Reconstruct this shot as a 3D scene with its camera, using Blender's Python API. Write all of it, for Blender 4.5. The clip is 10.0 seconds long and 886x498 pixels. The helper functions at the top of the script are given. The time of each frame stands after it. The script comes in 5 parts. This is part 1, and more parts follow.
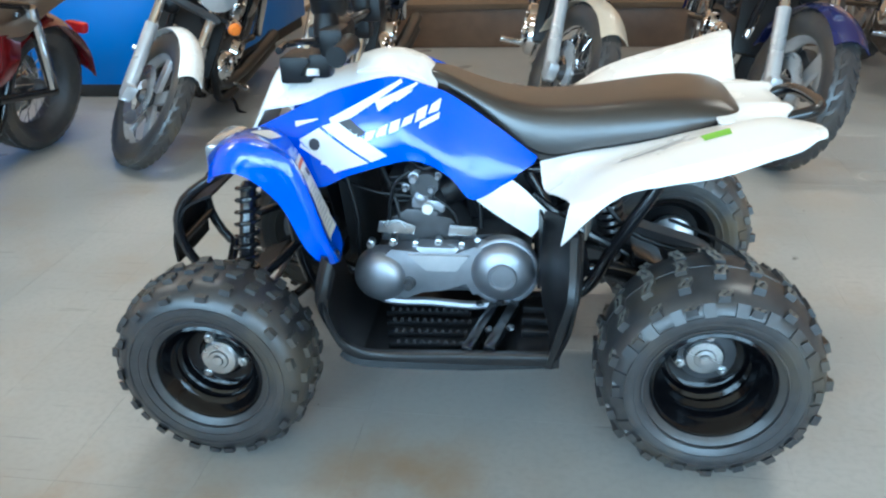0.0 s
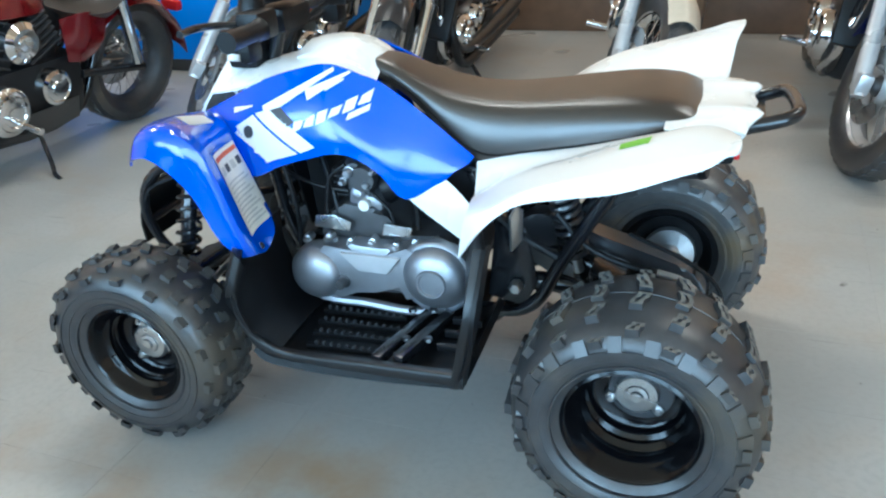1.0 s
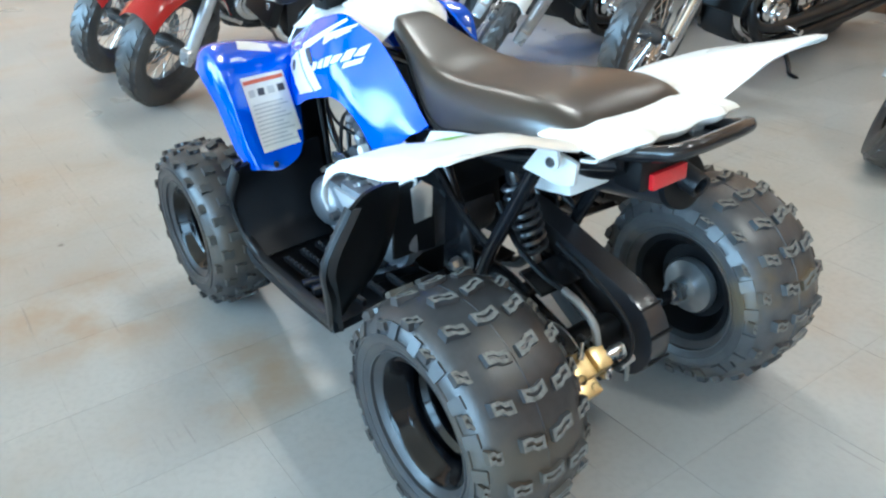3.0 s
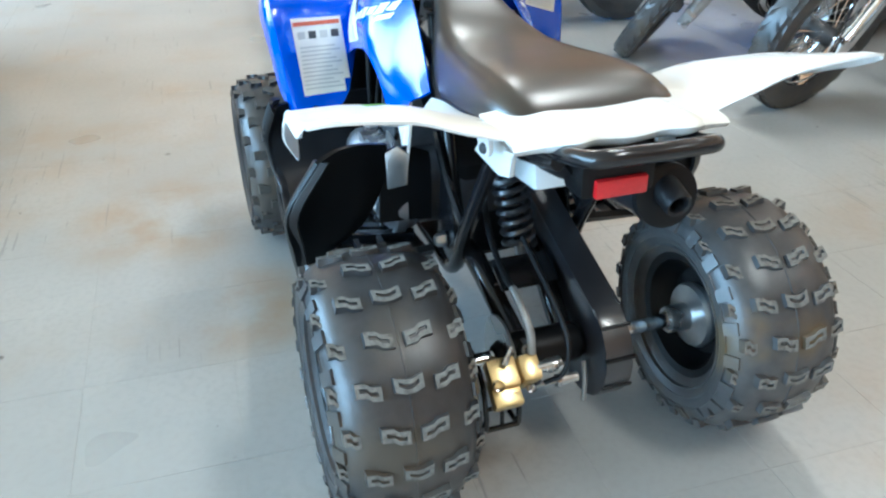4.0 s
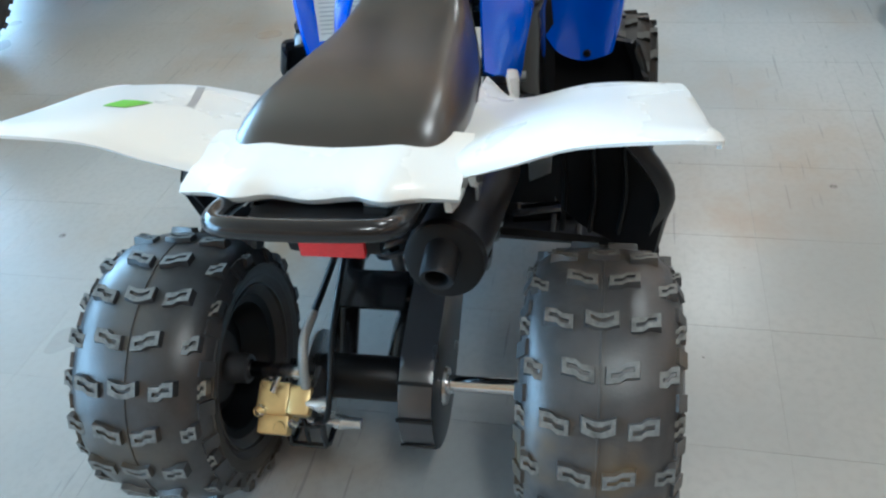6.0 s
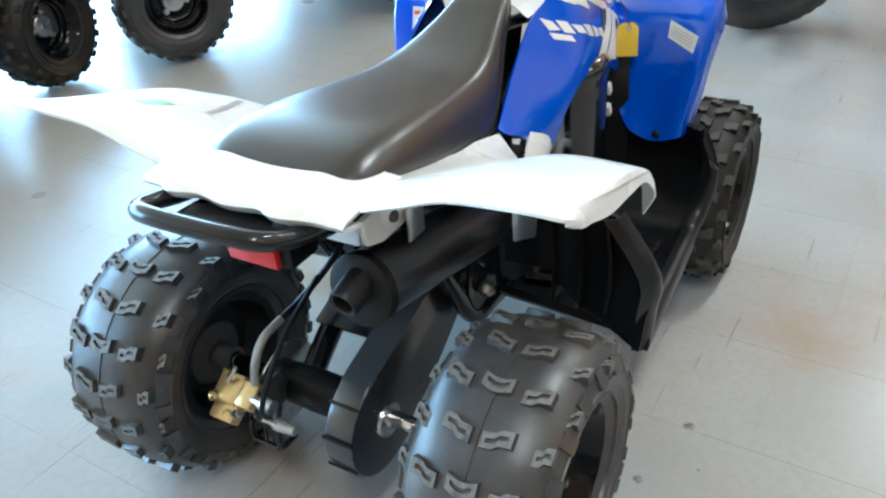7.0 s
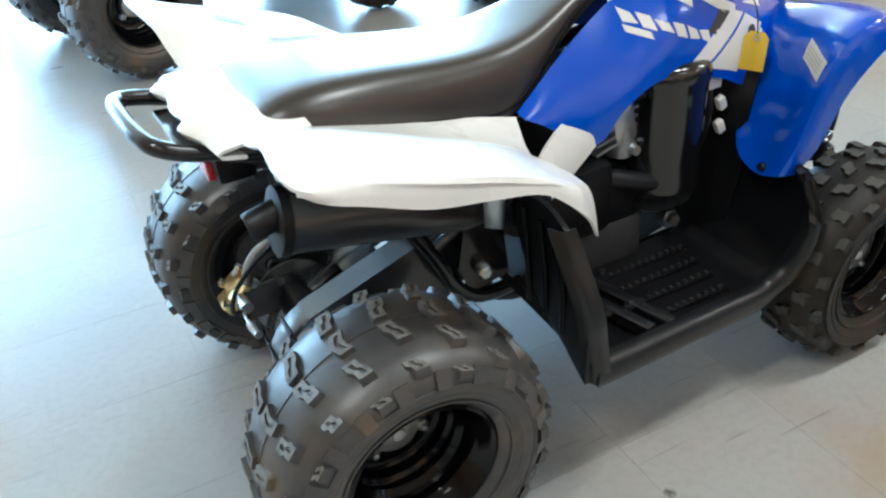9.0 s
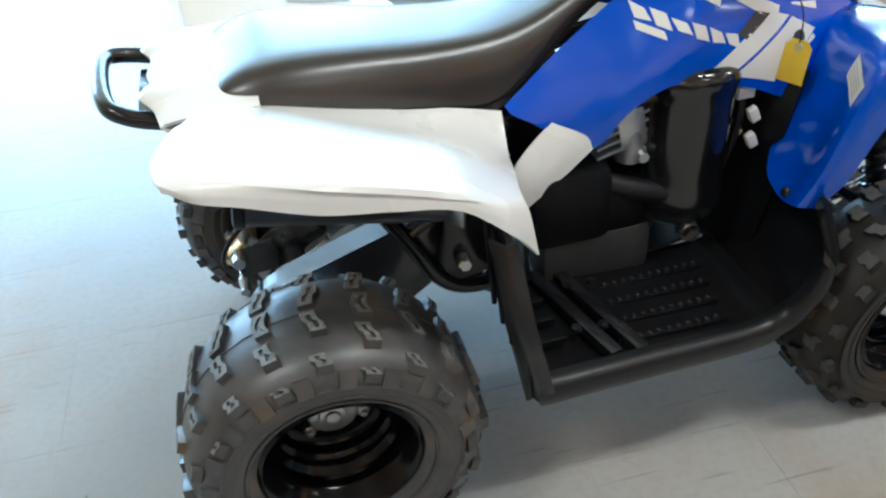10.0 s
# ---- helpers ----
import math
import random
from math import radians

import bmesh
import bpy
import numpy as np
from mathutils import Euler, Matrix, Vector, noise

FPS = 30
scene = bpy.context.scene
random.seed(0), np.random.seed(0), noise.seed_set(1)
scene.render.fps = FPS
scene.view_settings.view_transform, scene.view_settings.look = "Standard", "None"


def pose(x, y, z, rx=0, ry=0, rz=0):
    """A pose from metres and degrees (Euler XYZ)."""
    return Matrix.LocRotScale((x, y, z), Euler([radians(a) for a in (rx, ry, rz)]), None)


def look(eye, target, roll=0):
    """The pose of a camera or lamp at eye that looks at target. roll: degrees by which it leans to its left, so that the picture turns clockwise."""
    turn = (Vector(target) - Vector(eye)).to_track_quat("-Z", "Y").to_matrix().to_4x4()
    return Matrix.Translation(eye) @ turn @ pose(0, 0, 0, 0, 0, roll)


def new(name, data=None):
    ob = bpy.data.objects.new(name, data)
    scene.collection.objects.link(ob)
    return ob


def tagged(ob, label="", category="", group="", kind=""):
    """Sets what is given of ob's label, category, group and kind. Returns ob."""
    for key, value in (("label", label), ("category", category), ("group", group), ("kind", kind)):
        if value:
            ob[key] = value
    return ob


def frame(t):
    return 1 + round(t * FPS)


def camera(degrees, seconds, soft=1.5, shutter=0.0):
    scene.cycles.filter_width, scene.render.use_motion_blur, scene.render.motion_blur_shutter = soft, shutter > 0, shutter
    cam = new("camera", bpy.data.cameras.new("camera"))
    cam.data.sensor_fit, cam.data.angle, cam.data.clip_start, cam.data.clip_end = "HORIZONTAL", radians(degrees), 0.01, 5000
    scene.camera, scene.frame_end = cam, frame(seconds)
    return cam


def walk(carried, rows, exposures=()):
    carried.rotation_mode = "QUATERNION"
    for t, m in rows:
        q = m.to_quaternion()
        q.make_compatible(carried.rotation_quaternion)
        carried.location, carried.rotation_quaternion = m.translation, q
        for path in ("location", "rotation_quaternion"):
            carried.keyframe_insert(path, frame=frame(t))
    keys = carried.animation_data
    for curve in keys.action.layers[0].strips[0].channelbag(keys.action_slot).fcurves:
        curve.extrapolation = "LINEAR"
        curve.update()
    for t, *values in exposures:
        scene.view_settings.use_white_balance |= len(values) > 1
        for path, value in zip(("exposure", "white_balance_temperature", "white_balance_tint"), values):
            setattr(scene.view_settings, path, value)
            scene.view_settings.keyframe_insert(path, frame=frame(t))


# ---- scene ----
cam = camera(57.7, 10.0, soft=2.3)
PATH = [
    (0, (-0.281, -1.744, 1.154), (-0.508, -0.412, 0.500), -2.3),
    (0.5, (-0.068, -1.625, 1.130), (-0.454, -0.337, 0.465), -4.2),
    (1, (0.139, -1.511, 1.122), (-0.370, -0.270, 0.451), -3.8),
    (1.5, (0.417, -1.442, 1.101), (-0.287, -0.284, 0.459), -3.5),
    (2, (0.604, -1.313, 1.111), (-0.248, -0.277, 0.438), -2.3),
    (2.5, (0.751, -1.132, 1.136), (-0.230, -0.256, 0.415), -1.8),
    (3.8, (1.041, -0.624, 1.075), (-0.192, -0.163, 0.355), -2.0),
    (4, (1.037, -0.529, 1.094), (-0.202, -0.159, 0.333), -0.3),
    (4.5, (1.041, -0.304, 1.149), (-0.179, -0.169, 0.288), -0.2),
    (5, (1.022, -0.106, 1.175), (-0.181, -0.181, 0.282), -4.6),
    (5.5, (0.931, 0.110, 1.158), (-0.245, -0.043, 0.240), -7.1),
    (6, (0.830, 0.339, 1.165), (-0.313, 0.025, 0.245), -6.2),
    (7.5, (0.690, 0.827, 1.129), (-0.281, -0.001, 0.341), -3.5),
    (8, (0.605, 0.915, 1.120), (-0.247, -0.006, 0.299), -3.1),
    (8.5, (0.431, 1.038, 1.112), (-0.241, -0.017, 0.285), -3.4),
    (9, (0.272, 1.131, 1.112), (-0.264, -0.004, 0.291), -4.2),
    (9.5, (0.104, 1.145, 1.093), (-0.283, -0.052, 0.277), -1.3),
    (10, (-0.040, 1.165, 1.146), (-0.269, -0.012, 0.245), -4.7),
]
walk(cam, [(t, look(eye, target, roll)) for t, eye, target, roll in PATH], [(0, 0.33, 4980, 0), (0.5, 0.28, 4960, 0), (2.0, 0.62, 4850, 0), (4.0, 0.76, 4780, 0), (4.5, 0.86, 4720, 0), (5.0, 0.56, 4680, 0), (5.5, 0.50, 4660, 0), (6.0, 0.33, 4640, 0), (7.5, 0.88, 4700, 0), (8.0, 0.94, 4700, 0), (8.5, 0.74, 4760, 0), (9.0, 0.62, 4780, 0), (10.0, 0.44, 4780, 0)])


# ---- light ----
world = bpy.data.worlds.new("sky")
world.use_nodes = True
scene.world = world
sky = world.node_tree.nodes.new("ShaderNodeTexSky")
sky.sky_type = "NISHITA"
sky.sun_disc = False
sky.sun_elevation, sky.sun_rotation = radians(48), radians(120)
world.node_tree.links.new(sky.outputs[0], world.node_tree.nodes["Background"].inputs[0])
world.node_tree.nodes["Background"].inputs[1].default_value = 0.12


def area(name, m, w, h, power, colour):
    lamp = bpy.data.lights.new(name, "AREA")
    lamp.shape, lamp.size, lamp.size_y, lamp.energy, lamp.color = "RECTANGLE", w, h, power, colour
    ob = new(name, lamp)
    ob.matrix_world = m
    return ob


# daylight in the openings of the shop window, each lamp facing into the room
WIN_Y, WIN_Z0, WIN_Z1 = -6.0, 0.35, 3.4
WINDOWS = [(-6.3, -4.2), (-4.0, -1.9), (-1.7, 0.4), (0.6, 2.7), (2.9, 5.0)]
for (x0, x1), power in zip(WINDOWS, (200, 195, 160, 140, 150)):
    area("window_daylight", pose((x0 + x1) / 2, WIN_Y - 0.02, (WIN_Z0 + WIN_Z1) / 2, 90, 0, 0), x1 - x0, WIN_Z1 - WIN_Z0, power, (0.72, 0.91, 1.0))
# warm lamps in the shop's ceiling fittings
for x in (-5.0, -1.6, 1.8):
    for y, power in ((1.2, 42), (3.6, 14)):
        area("ceiling_lamp", pose(x, y, 3.63), 1.2, 0.25, power, (1.0, 0.82, 0.62))
# unseen fill lamps added to brighten the back and west walls
for x in (-6.8, -3.4, 0.0, 3.4):
    area("wall_washer", pose(x, 4.9, 3.60, 50, 0, 0), 1.2, 0.2, 24, (1.0, 0.78, 0.55))
for y in (-1.0, 2.4):
    area("wall_washer", pose(-7.4, y, 3.60, 0, 50, 0), 0.2, 1.2, 32, (1.0, 0.78, 0.55))


# ---- materials ----
def material(name, colour, rough=0.5, metal=0.0, vary=0.12, scale=30.0, bump=0.0, bump_scale=200.0, coat=0.0, spot=None, spots=0.0, spot_scale=6.0, rough_vary=0.1, spec=0.5, coat_rough=0.08):
    """A principled surface with two scales of variation, optional bump and patches of a second colour."""
    m = bpy.data.materials.new(name)
    m.use_nodes = True
    n, l = m.node_tree.nodes, m.node_tree.links
    b = n["Principled BSDF"]
    b.inputs["Metallic"].default_value = metal
    b.inputs["Coat Weight"].default_value = coat
    b.inputs["Coat Roughness"].default_value = coat_rough
    b.inputs["Specular IOR Level"].default_value = spec
    at = n.new("ShaderNodeTexCoord")
    fine = n.new("ShaderNodeTexNoise")
    fine.inputs["Scale"].default_value, fine.inputs["Detail"].default_value = scale, 6
    l.new(at.outputs["Object"], fine.inputs["Vector"])
    broad = n.new("ShaderNodeTexNoise")
    broad.inputs["Scale"].default_value, broad.inputs["Detail"].default_value = spot_scale, 5
    l.new(at.outputs["Object"], broad.inputs["Vector"])
    both = n.new("ShaderNodeMath")
    both.operation = "ADD"
    l.new(fine.outputs[0], both.inputs[0])
    l.new(broad.outputs[0], both.inputs[1])
    span = n.new("ShaderNodeMapRange")
    span.inputs[1].default_value, span.inputs[2].default_value = 0.6, 1.4
    span.inputs[3].default_value, span.inputs[4].default_value = 1 - vary, 1 + vary
    l.new(both.outputs[0], span.inputs[0])
    mul = n.new("ShaderNodeVectorMath")
    mul.operation = "SCALE"
    mul.inputs[0].default_value = colour[:3]
    l.new(span.outputs[0], mul.inputs["Scale"])
    out = mul.outputs[0]
    if spot:
        mask = n.new("ShaderNodeMapRange")
        mask.inputs[1].default_value, mask.inputs[2].default_value = 0.62 - 0.25 * spots, 0.78 - 0.2 * spots
        l.new(broad.outputs[0], mask.inputs[0])
        mix = n.new("ShaderNodeMix")
        mix.data_type = "RGBA"
        l.new(mask.outputs[0], mix.inputs["Factor"])
        l.new(out, mix.inputs["A"])
        mix.inputs["B"].default_value = (*spot, 1)
        out = mix.outputs["Result"]
    l.new(out, b.inputs["Base Color"])
    rr = n.new("ShaderNodeMapRange")
    rr.inputs[1].default_value, rr.inputs[2].default_value = 0.3, 0.7
    rr.inputs[3].default_value, rr.inputs[4].default_value = max(0.02, rough - rough_vary * rough), rough + rough_vary * rough
    l.new(broad.outputs[0], rr.inputs[0])
    l.new(rr.outputs[0], b.inputs["Roughness"])
    if bump:
        grain = n.new("ShaderNodeTexNoise")
        grain.inputs["Scale"].default_value, grain.inputs["Detail"].default_value = bump_scale, 3
        l.new(at.outputs["Object"], grain.inputs["Vector"])
        bn = n.new("ShaderNodeBump")
        bn.inputs["Strength"].default_value, bn.inputs["Distance"].default_value = bump, 0.002
        l.new(grain.outputs[0], bn.inputs["Height"])
        l.new(bn.outputs[0], b.inputs["Normal"])
    return m


BLUE = material("blue plastic", (0.002, 0.080, 0.66), 0.21, coat=0.9, coat_rough=0.13, vary=0.05, scale=8)
WHITE = material("white plastic", (0.88, 0.88, 0.86), 0.28, coat=0.15, vary=0.012, scale=8)
VINYL = material("black vinyl", (0.021, 0.016, 0.0125), 0.34, vary=0.15, bump=0.06, bump_scale=900, spec=0.85, coat=0.30, coat_rough=0.22)
BLACK = material("black plastic", (0.005, 0.005, 0.006), 0.40, vary=0.25, bump=0.15, bump_scale=700, spec=0.28)
SATIN = material("satin black plastic", (0.022, 0.022, 0.026), 0.30, vary=0.2, bump=0.05, bump_scale=500, spec=1.0, coat=0.4, coat_rough=0.2)
GLOSS = material("glossy black plastic", (0.006, 0.006, 0.007), 0.16, vary=0.2, coat=0.5, spec=0.7)
PAINT = material("black frame paint", (0.010, 0.010, 0.012), 0.22, vary=0.1, coat=0.3)
TYRE = material("tyre rubber", (0.038, 0.0375, 0.040), 0.38, vary=0.35, scale=60, bump=0.15, bump_scale=260, spec=0.8, spot=(0.07, 0.058, 0.044), spots=0.6, spot_scale=7)
# dusty; base also paler, painting in window sheen on the rear right tread
DUSTY = material("dusty sheen-lightened tyre rubber", (0.066, 0.064, 0.064), 0.38, vary=0.4, scale=40, bump=0.18, bump_scale=260, spot=(0.12, 0.084, 0.044), spots=0.42, spot_scale=9, spec=0.75)
# darker, browner rubber, used on the front right tyres
BROWN_TYRE = material("dark brown tyre rubber", (0.017, 0.0145, 0.012), 0.55, vary=0.35, scale=40, bump=0.25, bump_scale=250, spot=(0.042, 0.030, 0.017), spots=0.5, spot_scale=9, spec=0.4)
LUGTOP = material("scuffed tread", (0.075, 0.072, 0.066), 0.7, vary=0.3, scale=90)
# edge plastic set paler than the black parts to carry its sheen
LIP = material("sheen-lightened edge plastic", (0.010, 0.0105, 0.012), 0.34, vary=0.3, scale=40, bump=0.15, bump_scale=400)
STUD = material("studded tread", (0.035, 0.035, 0.038), 0.4, 0.2, vary=0.3, scale=80)
LUG = material("worn lug edge", (0.19, 0.185, 0.17), 0.6, vary=0.5, scale=150, spot=(0.08, 0.075, 0.065), spots=0.4, spot_scale=45)
RIM = material("black gloss rim", (0.003, 0.003, 0.004), 0.13, vary=0.1, coat=0.05, spec=0.32)
ALLOY = material("cast alloy", (0.38, 0.39, 0.42), 0.42, 0.85, vary=0.12, scale=40, bump=0.1, bump_scale=500)
DARKALLOY = material("dark cast alloy", (0.09, 0.09, 0.095), 0.5, 0.6, vary=0.25, scale=30, bump=0.15, bump_scale=400)
STEEL = material("zinc steel", (0.60, 0.61, 0.62), 0.28, 0.95, vary=0.12, scale=60)
CHROME = material("chrome", (0.75, 0.75, 0.76), 0.08, 1.0, vary=0.05, scale=20)
GOLD = material("gold anodised caliper", (0.80, 0.62, 0.30), 0.3, 0.8, vary=0.15, scale=60)
RED_LENS = material("red reflector", (0.62, 0.015, 0.02), 0.2, vary=0.15, scale=300, coat=0.5)
PAPER = material("printed label", (0.78, 0.77, 0.72), 0.5, vary=0.05, scale=60)
PAPER_W = material("white vinyl film", (0.82, 0.82, 0.80), 0.3, vary=0.03)
DARKINK = material("dark print", (0.05, 0.05, 0.055), 0.5)
BEIGE = material("pale beige paint", (0.55, 0.47, 0.36), 0.29, 0.2, coat=0.5)
INK = material("grey print", (0.52, 0.52, 0.50), 0.6)
REDINK = material("red print", (0.55, 0.12, 0.06), 0.6)
TAG = material("yellow tag", (0.75, 0.52, 0.02), 0.5, vary=0.08, scale=40)
GREEN = material("green sticker", (0.22, 0.55, 0.03), 0.4, vary=0.1)
GREYV = material("pale grey decal", (0.42, 0.42, 0.43), 0.35)
HOSE = material("grey braided hose", (0.36, 0.36, 0.35), 0.45, 0.4, vary=0.2, scale=300)
TITAN = material("muffler black", (0.016, 0.016, 0.018), 0.4, 0.3, vary=0.2)
MAROON = material("maroon metallic paint", (0.16, 0.006, 0.010), 0.16, 0.3, coat=0.8, vary=0.1)
SCARLET = material("red fender paint", (0.34, 0.010, 0.010), 0.2, coat=0.6, vary=0.08)
NAVY = material("navy paint", (0.008, 0.012, 0.075), 0.16, coat=0.8, vary=0.1)
SILVERP = material("silver paint", (0.55, 0.55, 0.56), 0.29, 0.5, coat=0.5)
GRAPHITE = material("graphite paint", (0.02, 0.02, 0.022), 0.2, coat=0.6)
AMBER = material("amber lens", (0.85, 0.22, 0.02), 0.2, coat=0.5)
LENS = material("lamp glass", (0.55, 0.56, 0.58), 0.08, 0.6)
COUNTER = material("blue laminate", (0.012, 0.17, 0.62), 0.4, vary=0.06, scale=5)
BROWN = material("brown platform board", (0.15, 0.088, 0.05), 0.5, vary=0.2, scale=12)
KICK = material("dark kickboard", (0.03, 0.025, 0.022), 0.6)
WOODTOP = material("brown carpet", (0.13, 0.085, 0.05), 0.85, vary=0.25, scale=90, bump=0.4, bump_scale=300)
TAN = material("tan wall board", (0.50, 0.31, 0.17), 0.7, vary=0.1, scale=6)
CEIL = material("ceiling board", (0.60, 0.42, 0.26), 0.8, vary=0.08)


def floor_material():
    """Pale waxed vinyl tile: cloudy, rust-brown stains, dull patches, hairline scuffs."""
    m = bpy.data.materials.new("vinyl tile")
    m.use_nodes = True
    n, l = m.node_tree.nodes, m.node_tree.links
    b = n["Principled BSDF"]
    geo = n.new("ShaderNodeNewGeometry")

    def noise(scale, detail=5.0, stretch=None, warp=0.0):
        t = n.new("ShaderNodeTexNoise")
        t.inputs["Scale"].default_value, t.inputs["Detail"].default_value, t.inputs["Distortion"].default_value = scale, detail, warp
        src = geo.outputs["Position"]
        if stretch:
            mp = n.new("ShaderNodeMapping")
            mp.inputs["Rotation"].default_value = (0, 0, radians(stretch[0]))
            mp.inputs["Scale"].default_value = (1, stretch[1], 1)
            l.new(src, mp.inputs[0])
            src = mp.outputs[0]
        l.new(src, t.inputs["Vector"])
        return t.outputs[0]

    def span(v, a, c, d, e):
        r = n.new("ShaderNodeMapRange")
        r.interpolation_type = "SMOOTHSTEP"
        for k, q in enumerate((a, c, d, e)):
            r.inputs[k + 1].default_value = q
        l.new(v, r.inputs[0])
        return r.outputs[0]

    def mixed(f, a, col):
        x = n.new("ShaderNodeMix")
        x.data_type = "RGBA"
        l.new(f, x.inputs["Factor"])
        if isinstance(a, tuple):
            x.inputs["A"].default_value = (*a, 1)
        else:
            l.new(a, x.inputs["A"])
        x.inputs["B"].default_value = (*col, 1)
        return x.outputs["Result"]

    def times(a, c):
        x = n.new("ShaderNodeMath")
        x.operation = "MULTIPLY"
        l.new(a, x.inputs[0])
        if isinstance(c, float):
            x.inputs[1].default_value = c
        else:
            l.new(c, x.inputs[1])
        return x.outputs[0]

    col = mixed(span(noise(1.7), 0.35, 0.65, 0.0, 1.0), (0.375, 0.375, 0.358), (0.43, 0.42, 0.395))
    col = mixed(span(noise(60, 6), 0.40, 0.70, 0.0, 0.45), col, (0.35, 0.34, 0.323))
    col = mixed(times(span(noise(2.1, 3), 0.46, 0.80, 0.0, 0.5), span(noise(14, 4), 0.3, 0.6, 0.4, 1.0)), col, (0.36, 0.25, 0.14))
    # rust-brown patches round the front wheel, where water has dripped
    for x, y, size, amount in ((-1.15, -0.72, 0.42, 0.75), (-0.62, -0.50, 0.30, 0.7), (-1.75, -0.95, 0.45, 0.5), (-0.85, 0.62, 0.35, 0.5), (0.25, 0.75, 0.4, 0.35)):
        d = n.new("ShaderNodeVectorMath")
        d.operation = "DISTANCE"
        l.new(geo.outputs["Position"], d.inputs[0])
        d.inputs[1].default_value = (x, y, 0)
        near = span(d.outputs["Value"], 0.05, size, amount, 0.0)
        col = mixed(times(near, span(noise(5.5, 4), 0.34, 0.72, 0.0, 1.0)), col, (0.34, 0.22, 0.11))
    # trodden-in specks
    for x, y, size in ((-1.10, -1.19, .016), (-0.58, -1.06, .012), (-0.43, 0.47, .014), (-0.26, 0.43, .012), (-1.62, -0.70, .014), (0.42, 0.62, .010), (-0.95, 0.85, .012)):
        d = n.new("ShaderNodeVectorMath")
        d.operation = "DISTANCE"
        l.new(geo.outputs["Position"], d.inputs[0])
        d.inputs[1].default_value = (x, y, 0)
        col = mixed(times(span(d.outputs["Value"], size * 0.4, size, 0.85, 0.0), span(noise(90, 3), 0.35, 0.55, 0.3, 1.0)), col, (0.09, 0.075, 0.06))
    for turn in (25, 118, 70):
        hair = times(span(noise(3.0, 3, (turn, 26.0)), 0.655, 0.69, 0.0, 1.0), span(noise(1.3 + turn * 0.01, 2), 0.52, 0.6, 0.0, 0.5))
        col = mixed(hair, col, (0.20, 0.19, 0.18))
    col = mixed(span(noise(38, 2), 0.765, 0.785, 0.0, 0.8), col, (0.10, 0.085, 0.07))
    info = n.new("ShaderNodeObjectInfo")
    sc = n.new("ShaderNodeVectorMath")
    sc.operation = "SCALE"
    l.new(col, sc.inputs[0])
    l.new(span(info.outputs["Random"], 0, 1, 0.988, 1.012), sc.inputs["Scale"])
    l.new(sc.outputs[0], b.inputs["Base Color"])
    l.new(span(noise(2.6, 2), 0.1, 0.9, 0.262, 0.33), b.inputs["Roughness"])
    b.inputs["Specular IOR Level"].default_value = 0.42
    bn = n.new("ShaderNodeBump")
    bn.inputs["Strength"].default_value, bn.inputs["Distance"].default_value = 0.02, 0.004
    l.new(noise(7.0, 3), bn.inputs["Height"])
    l.new(bn.outputs[0], b.inputs["Normal"])
    return m


VTILE = floor_material()
GROUT = material("tile seam", (0.36, 0.35, 0.33), 0.4)


# ---- mesh helpers ----
def part(name, bm, mat, parent=None, label="", smooth=True):
    """Link a bmesh as one mesh object under a thing or a part."""
    bmesh.ops.recalc_face_normals(bm, faces=bm.faces)
    me = bpy.data.meshes.new(name)
    bm.to_mesh(me)
    bm.free()
    for mm in mat if isinstance(mat, (list, tuple)) else [mat]:
        me.materials.append(mm)
    if smooth:
        me.polygons.foreach_set("use_smooth", [True] * len(me.polygons))
        me.set_sharp_from_angle(angle=radians(38))
    ob = new(name, me)
    if parent is not None:
        ob.parent = parent
    return tagged(ob, label)


def empty(name, m=None, label="", category="", group=""):
    ob = new(name)
    if m is not None:
        ob.matrix_world = m
    return tagged(ob, label, category, group)


def spline(pts, res):
    """Catmull-Rom through the points, res steps a span."""
    p = [Vector(q) for q in pts]
    p = [2 * p[0] - p[1], *p, 2 * p[-1] - p[-2]]
    out = []
    for i in range(1, len(p) - 2):
        for k in range(res):
            t = k / res
            out.append(0.5 * (2 * p[i] + (p[i + 1] - p[i - 1]) * t + (2 * p[i - 1] - 5 * p[i] + 4 * p[i + 1] - p[i + 2]) * t * t + (3 * p[i] - p[i - 1] - 3 * p[i + 1] + p[i + 2]) * t ** 3))
    return [*out, p[-2]]


